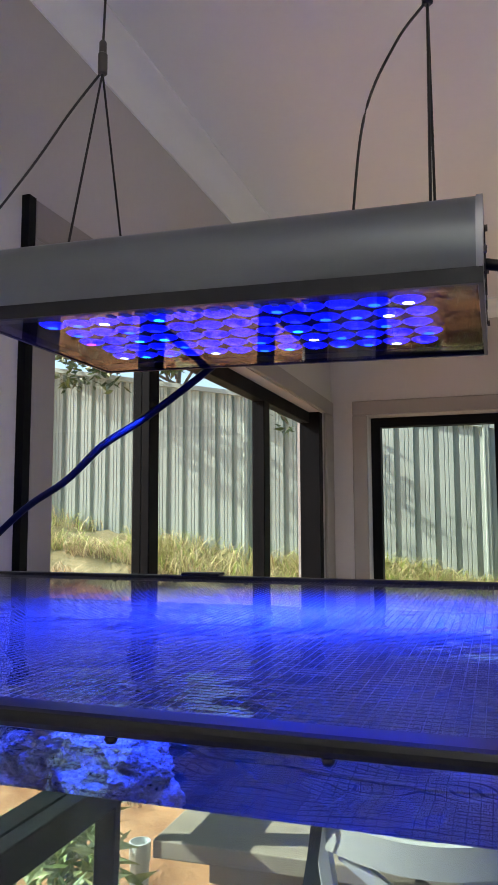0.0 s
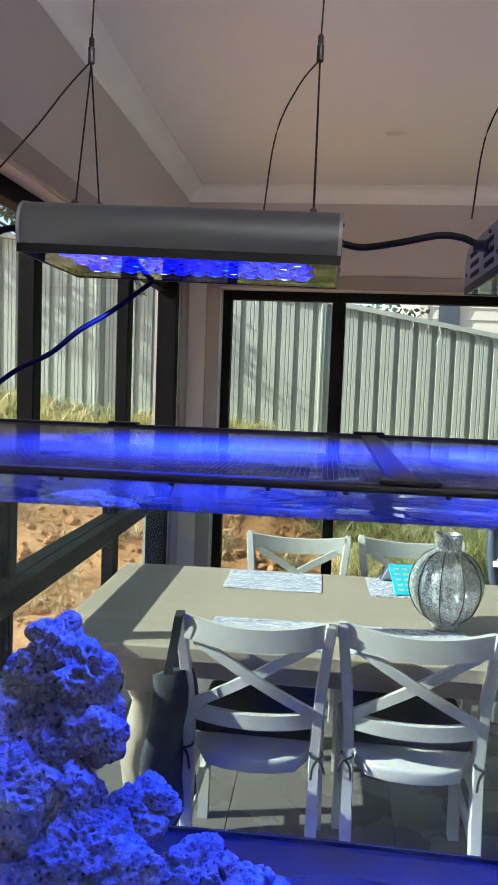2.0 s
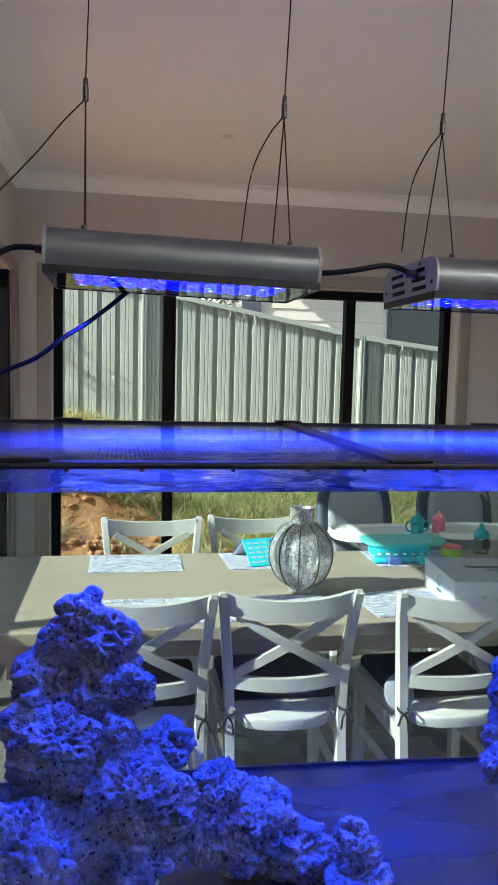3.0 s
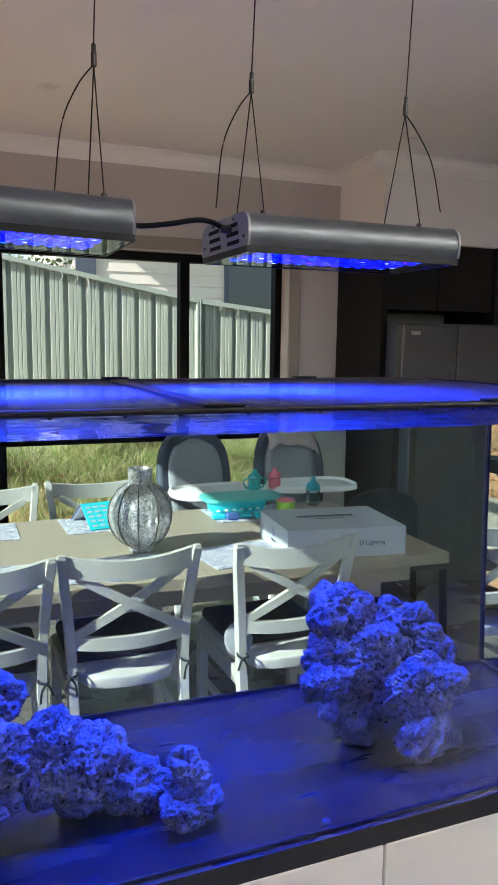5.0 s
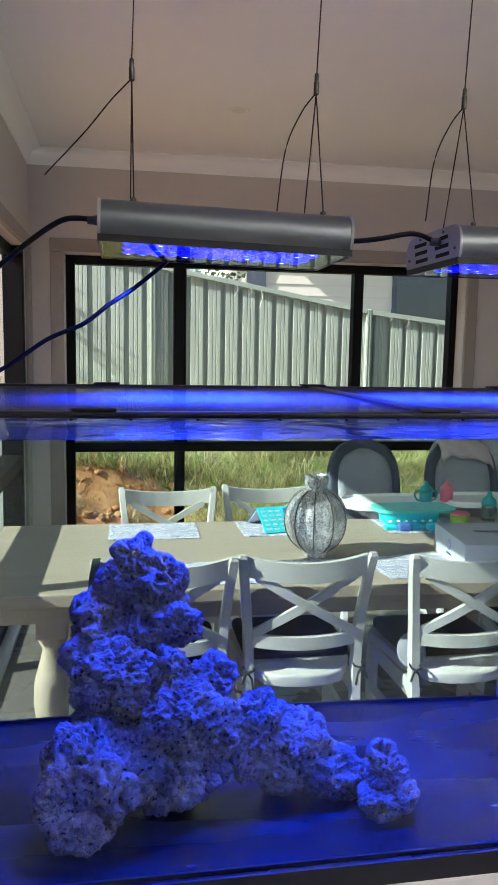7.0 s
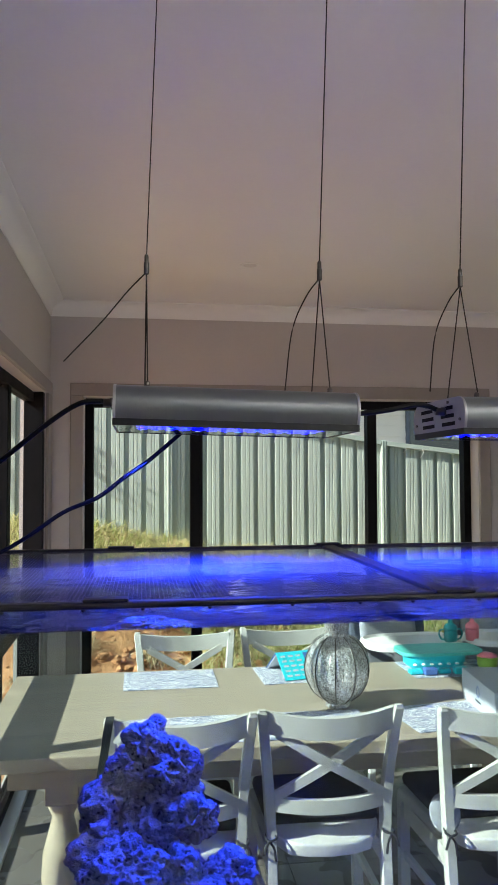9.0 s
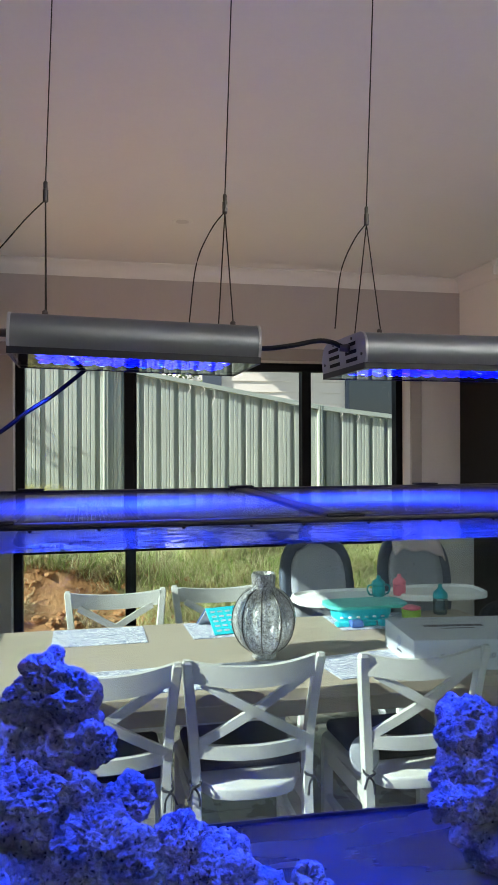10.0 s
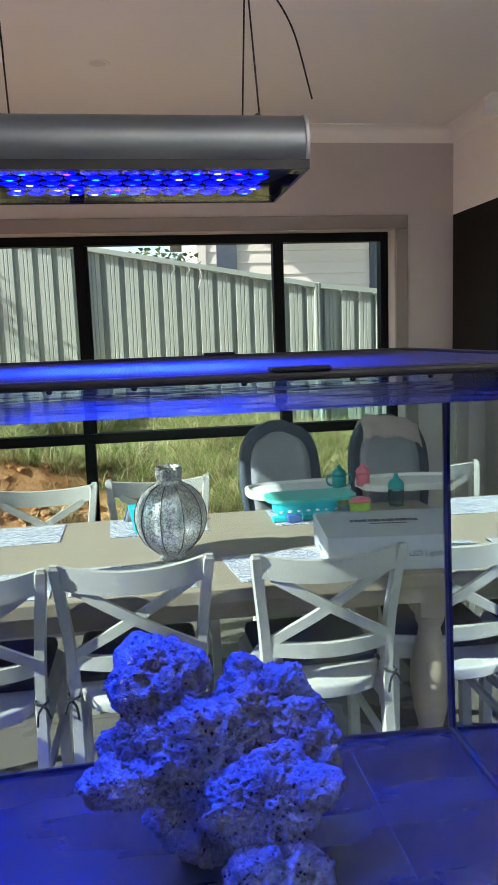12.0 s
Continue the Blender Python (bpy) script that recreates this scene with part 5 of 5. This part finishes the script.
def cup(x, y, z, body, top, label, handles=True, h=0.10):
    c = thing("sippy_cup", label, "cup", "children's cups", at=Matrix.Translation((x, y, z)))
    part("body", lathe(bmesh.new(), [(0.030, 0.0), (0.033, 0.004), (0.036, h * 0.35), (0.034, h * 0.62)], n=24), body, c, smooth=True)
    part("cap", lathe(bmesh.new(), [(0.036, h * 0.621), (0.037, h * 0.72), (0.034, h * 0.84), (0.022, h * 0.94), (0.012, h), (0.010, h * 1.16), (0.004, h * 1.18)], n=24), top, c, smooth=True)
    if handles:
        for s in (-1, 1):
            part("handle", tube(bmesh.new(), spline([(s * 0.034, 0, h * 0.66), (s * 0.058, 0, h * 0.62), (s * 0.064, 0, h * 0.38), (s * 0.05, 0, h * 0.15), (s * 0.035, 0, h * 0.12)], 5), 0.005, 8), top, c, smooth=True)
    return c


cup(1.325, 3.42, 0.7505, M_TEAL, M_TEAL, "teal two-handled sippy cup on the tray")
cup(1.455, 3.44, 0.7505, M_PINK, M_PINK, "pink sippy cup on the tray", False)
cup(1.465, 2.98, TBZ + 0.0005, M_CUP, M_TEAL, "clear drink bottle with a teal lid on the table", False, 0.125)

toy = thing("toy_board", "mint and aqua plastic toy board on a placemat", "toy")
bm = bmesh.new()
tw0 = [(0.20 * math.copysign(abs(math.cos(t)) ** 0.5, math.cos(t)), 0.10 * math.copysign(abs(math.sin(t)) ** 0.5, math.sin(t))) for t in [i * 6.28318 / 32 for i in range(32)]]
loft(bm, [[(1.07 + a, 2.98 + c, z) for a, c in tw0] for z in (0.812, 0.826)])
part("board", bm, M_MINT, toy, "mint plastic lid", angle=40)
bm = bmesh.new()
loft(bm, [[(1.04 + a * e, 2.955 + c * e * 0.9, z) for a, c in tw0] for e, z in ((0.62, 0.7545), (0.70, 0.768), (0.72, 0.8115))])
part("tub", bm, M_AQUA, toy, "aqua plastic tub", angle=40)
for k, (a, c, m) in enumerate(((0.90, 2.82, M_AQUA), (0.96, 2.80, M_BLUEINK), (1.03, 2.82, M_AQUA), (1.10, 2.80, M_AQUA))):
    part("toy_piece", B(a - 0.03, a + 0.03, c - 0.02, c + 0.02, 0.7545, 0.775 + 0.01 * (k % 2), bevel=0.006, seg=2), m, toy)
for k in range(7):
    part("button", lathe(bmesh.new(), [(0.009, 0.0), (0.009, 0.004), (0.005, 0.007)], 0.92 + 0.04 * k, 2.878, 0.776, n=12), M_TRAY, toy)
pot = thing("toy_pot", "lime green toy pot with a red lid", "toy")
part("body", lathe(bmesh.new(), [(0.038, 0.0), (0.044, 0.01), (0.046, 0.05)], 1.27, 2.89, 0.7545, n=24), M_GREENP, pot, smooth=True)
part("lid", lathe(bmesh.new(), [(0.047, 0.05), (0.045, 0.058), (0.02, 0.066)], 1.27, 2.89, 0.7545, n=24), M_PINK, pot, smooth=True)
bk = thing("picture_book", "aqua children's picture book propped open on a placemat", "book", at=pose(0.385, 2.90, TBZ + 0.0045, 0, 0, 12))
for nm, turn, m in (("cover", 0, M_AQUA), ("back_cover", 1, M_BLUEINK)):
    # two boards meeting along the top edge, the front one facing the room
    b = B(-0.105, 0.105, 0.0, 0.15, -0.002, 0.002, bevel=0.0008)
    lf = part(nm, b, m, bk, "aqua cover with rows of white dashes" if not turn else "")
    lf.matrix_basis = pose(0, -0.10, 0.002, 38, 0, 0) if not turn else pose(0, 0.136, 0.002, 38, 0, 180)
    pg = part("pages", B(-0.10, 0.10, 0.003, 0.145, -0.0075, -0.0022, bevel=0.0008), M_BOX, bk)
    pg.matrix_basis = lf.matrix_basis.copy()
    if not turn:
        for i in range(3):
            for j in range(5):
                part("print_patch", B(-0.09 + 0.036 * i, -0.066 + 0.036 * i, 0.016 + 0.026 * j, 0.026 + 0.026 * j, 0.0021, 0.0026), M_BOX, lf)
        part("print_patch", B(0.022, 0.098, 0.010, 0.140, 0.0021, 0.0026), M_BLUEINK, lf, "dark blue picture panel")
bib = thing("baby_bib", "grey cloth bib hung on a chair corner", "cloth")
bm = bmesh.new()
loft(bm, [[(0.70 + 0.055 * e * math.cos(t), 2.05 + 0.02 * e * math.sin(t), 0.505 + 0.06 * e * math.sin(t) + q) for t in [i * 6.28318 / 18 for i in range(18)]] for e, q in ((0.9, -0.004), (1, 0.0), (0.9, 0.006))])
part("cloth", bm, M_LINER, bib, smooth=True)

# ---- garden things outside ----


def leafy(name, label, cat, trunk, limbs, clumps, leaf, material, seed, bark=M_BARK):
    t = thing(name, label, cat)
    part("trunk", tube(bmesh.new(), spline(trunk, 6), 0.05 if cat == "tree" else 0.015, 9, 0.02 if cat == "tree" else 0.006), bark, t, smooth=True)
    for lb in limbs:
        part("limb", tube(bmesh.new(), spline(lb, 5), 0.016 if cat == "tree" else 0.006, 7, 0.005 if cat == "tree" else 0.002), bark, t, smooth=True)
    r = random.Random(seed)
    v, f = [], []
    for (c, rad, n) in clumps:
        for _ in range(n):
            d = Vector((r.gauss(0, 1), r.gauss(0, 1), r.gauss(0, 1))).normalized() * rad * r.random() ** 0.45
            p = Vector(c) + Vector((d.x, d.y, d.z * 0.75))
            a = Vector((r.gauss(0, 1), r.gauss(0, 1), r.gauss(0, 0.5) - 0.4)).normalized()
            s = a.cross(Vector((r.gauss(0, 1), r.gauss(0, 1), r.gauss(0, 1)))).normalized()
            L, w = leaf[0] * r.uniform(0.7, 1.3), leaf[1] * r.uniform(0.7, 1.3)
            k = len(v)
            up = a.cross(s) * w * 0.25
            v += [p, p + a * L * 0.4 + s * w + up, p + a * L, p + a * L * 0.4 - s * w + up, p + a * L * 0.5]
            f += [(k, k + 1, k + 4), (k + 1, k + 2, k + 4), (k + 2, k + 3, k + 4), (k + 3, k, k + 4)]
    me = bpy.data.meshes.new("crown")
    me.from_pydata(v, [], f)
    me.materials.append(material)
    o = new("crown", me)
    o.parent = t
    return t


r = random.Random(8)
cl, lm = [], []
for k in range(22):
    c = (-3.25 + r.uniform(-0.95, 0.65), 5.98 + r.uniform(-0.35, 0.4), 3.12 + r.uniform(-0.30, 0.70))
    cl.append((c, r.uniform(0.12, 0.24), 34))
    if k % 2 == 0:
        lm.append([(-2.95, 6.65, 2.7 + 0.03 * k), ((-2.95 + c[0]) / 2, (6.6 + c[1]) / 2, (2.9 + c[2]) / 2 + 0.12), c])
for k in range(6):
    u = k / 5
    cl.append(((-2.02 + 0.36 * u, 6.11 - 0.04 * u, 2.92 - 0.56 * u + 0.05 * math.sin(k * 2.4)), 0.08, 11))
lm.append([(-2.95, 6.65, 2.75), (-2.5, 6.3, 3.05), (-2.02, 6.11, 2.92), (-1.66, 6.07, 2.36)])
leafy("garden_tree", "dark-leaved tree overhanging the fence, casting leafy shadows", "tree", [(-3.0, 6.75, 1.0), (-3.0, 6.72, 1.9), (-2.97, 6.68, 2.6), (-2.85, 6.6, 3.5)], lm, cl, (0.10, 0.018), M_LEAF, 4)
leafy("shrub", "dark green shrub showing over the fence top", "shrub", [(0.55, 8.2, 0.8), (0.56, 8.2, 1.6), (0.6, 8.2, 2.35)],
      [[(0.56, 8.2, 1.7), (0.4, 8.2, 2.0), (0.3, 8.2, 2.3)], [(0.56, 8.2, 1.8), (0.8, 8.2, 2.1), (0.95, 8.2, 2.3)]],
      [((0.30, 8.2, 2.34), 0.26, 170), ((0.62, 8.2, 2.36), 0.25, 170), ((0.92, 8.22, 2.33), 0.24, 150), ((0.5, 8.2, 2.05), 0.28, 120)], (0.07, 0.022), M_LEAF, 16)
gz = ground_z(-1.75, 3.0)
leafy("shrub", "light green leafy shrub outside the window", "shrub", [(-1.75, 3.0, gz - 0.03), (-1.72, 3.0, gz + 0.2), (-1.68, 3.02, gz + 0.45)],
      [[(-1.73, 3.0, gz + 0.15), (-1.6, 2.95, gz + 0.3), (-1.5, 2.92, gz + 0.4)], [(-1.73, 3.0, gz + 0.1), (-1.85, 3.1, gz + 0.25), (-1.95, 3.15, gz + 0.36)]],
      [((-1.68, 3.0, gz + 0.42), 0.2, 190), ((-1.55, 2.90, gz + 0.33), 0.17, 150), ((-1.92, 3.15, gz + 0.33), 0.17, 150), ((-1.72, 2.85, gz + 0.2), 0.18, 160)], (0.12, 0.015), M_SHRUB, 6)
gz = ground_z(-1.55, 3.36)
pv = thing("drain_pipe", "short white plastic pipe stub standing in the soil", "pipe")
part("pipe", lathe(bmesh.new(), [(0.042, 0.0), (0.042, 0.30), (0.047, 0.301), (0.047, 0.38), (0.042, 0.381), (0.040, 0.25)], -1.55, 3.36, gz - 0.1, n=28), M_PVC, pv, angle=40)

# ---- floor tiles ----
floor_ob = bpy.data.objects["floor"]
tile = finish("tile", B(-0.2985, 0.2985, -0.2985, 0.2985, -0.006, 0.0, bevel=0.0012), M_FLOOR)
far = bmesh.new()
for i in range(11):
    for j in range(14):
        x, y = XL + 0.3 + 0.6 * i, YR + 0.27 + 0.6 * j
        if x - 0.3 > XR or y - 0.3 > YW:
            continue
        if x < 2.4 and y > 0.8 and y + 0.3 < YW and x + 0.3 < XR:
            o = new("tile", tile)
            o.parent = floor_ob
            o.matrix_basis = Matrix.Translation((x, y, 0))
        else:
            box(far, x - 0.2985, min(x + 0.2985, XR), max(y - 0.2985, YR), min(y + 0.2985, YW), -0.006, 0.0)
o = part("tile_field", far, M_FLOOR, floor_ob)
o["kind"] = "stuff"
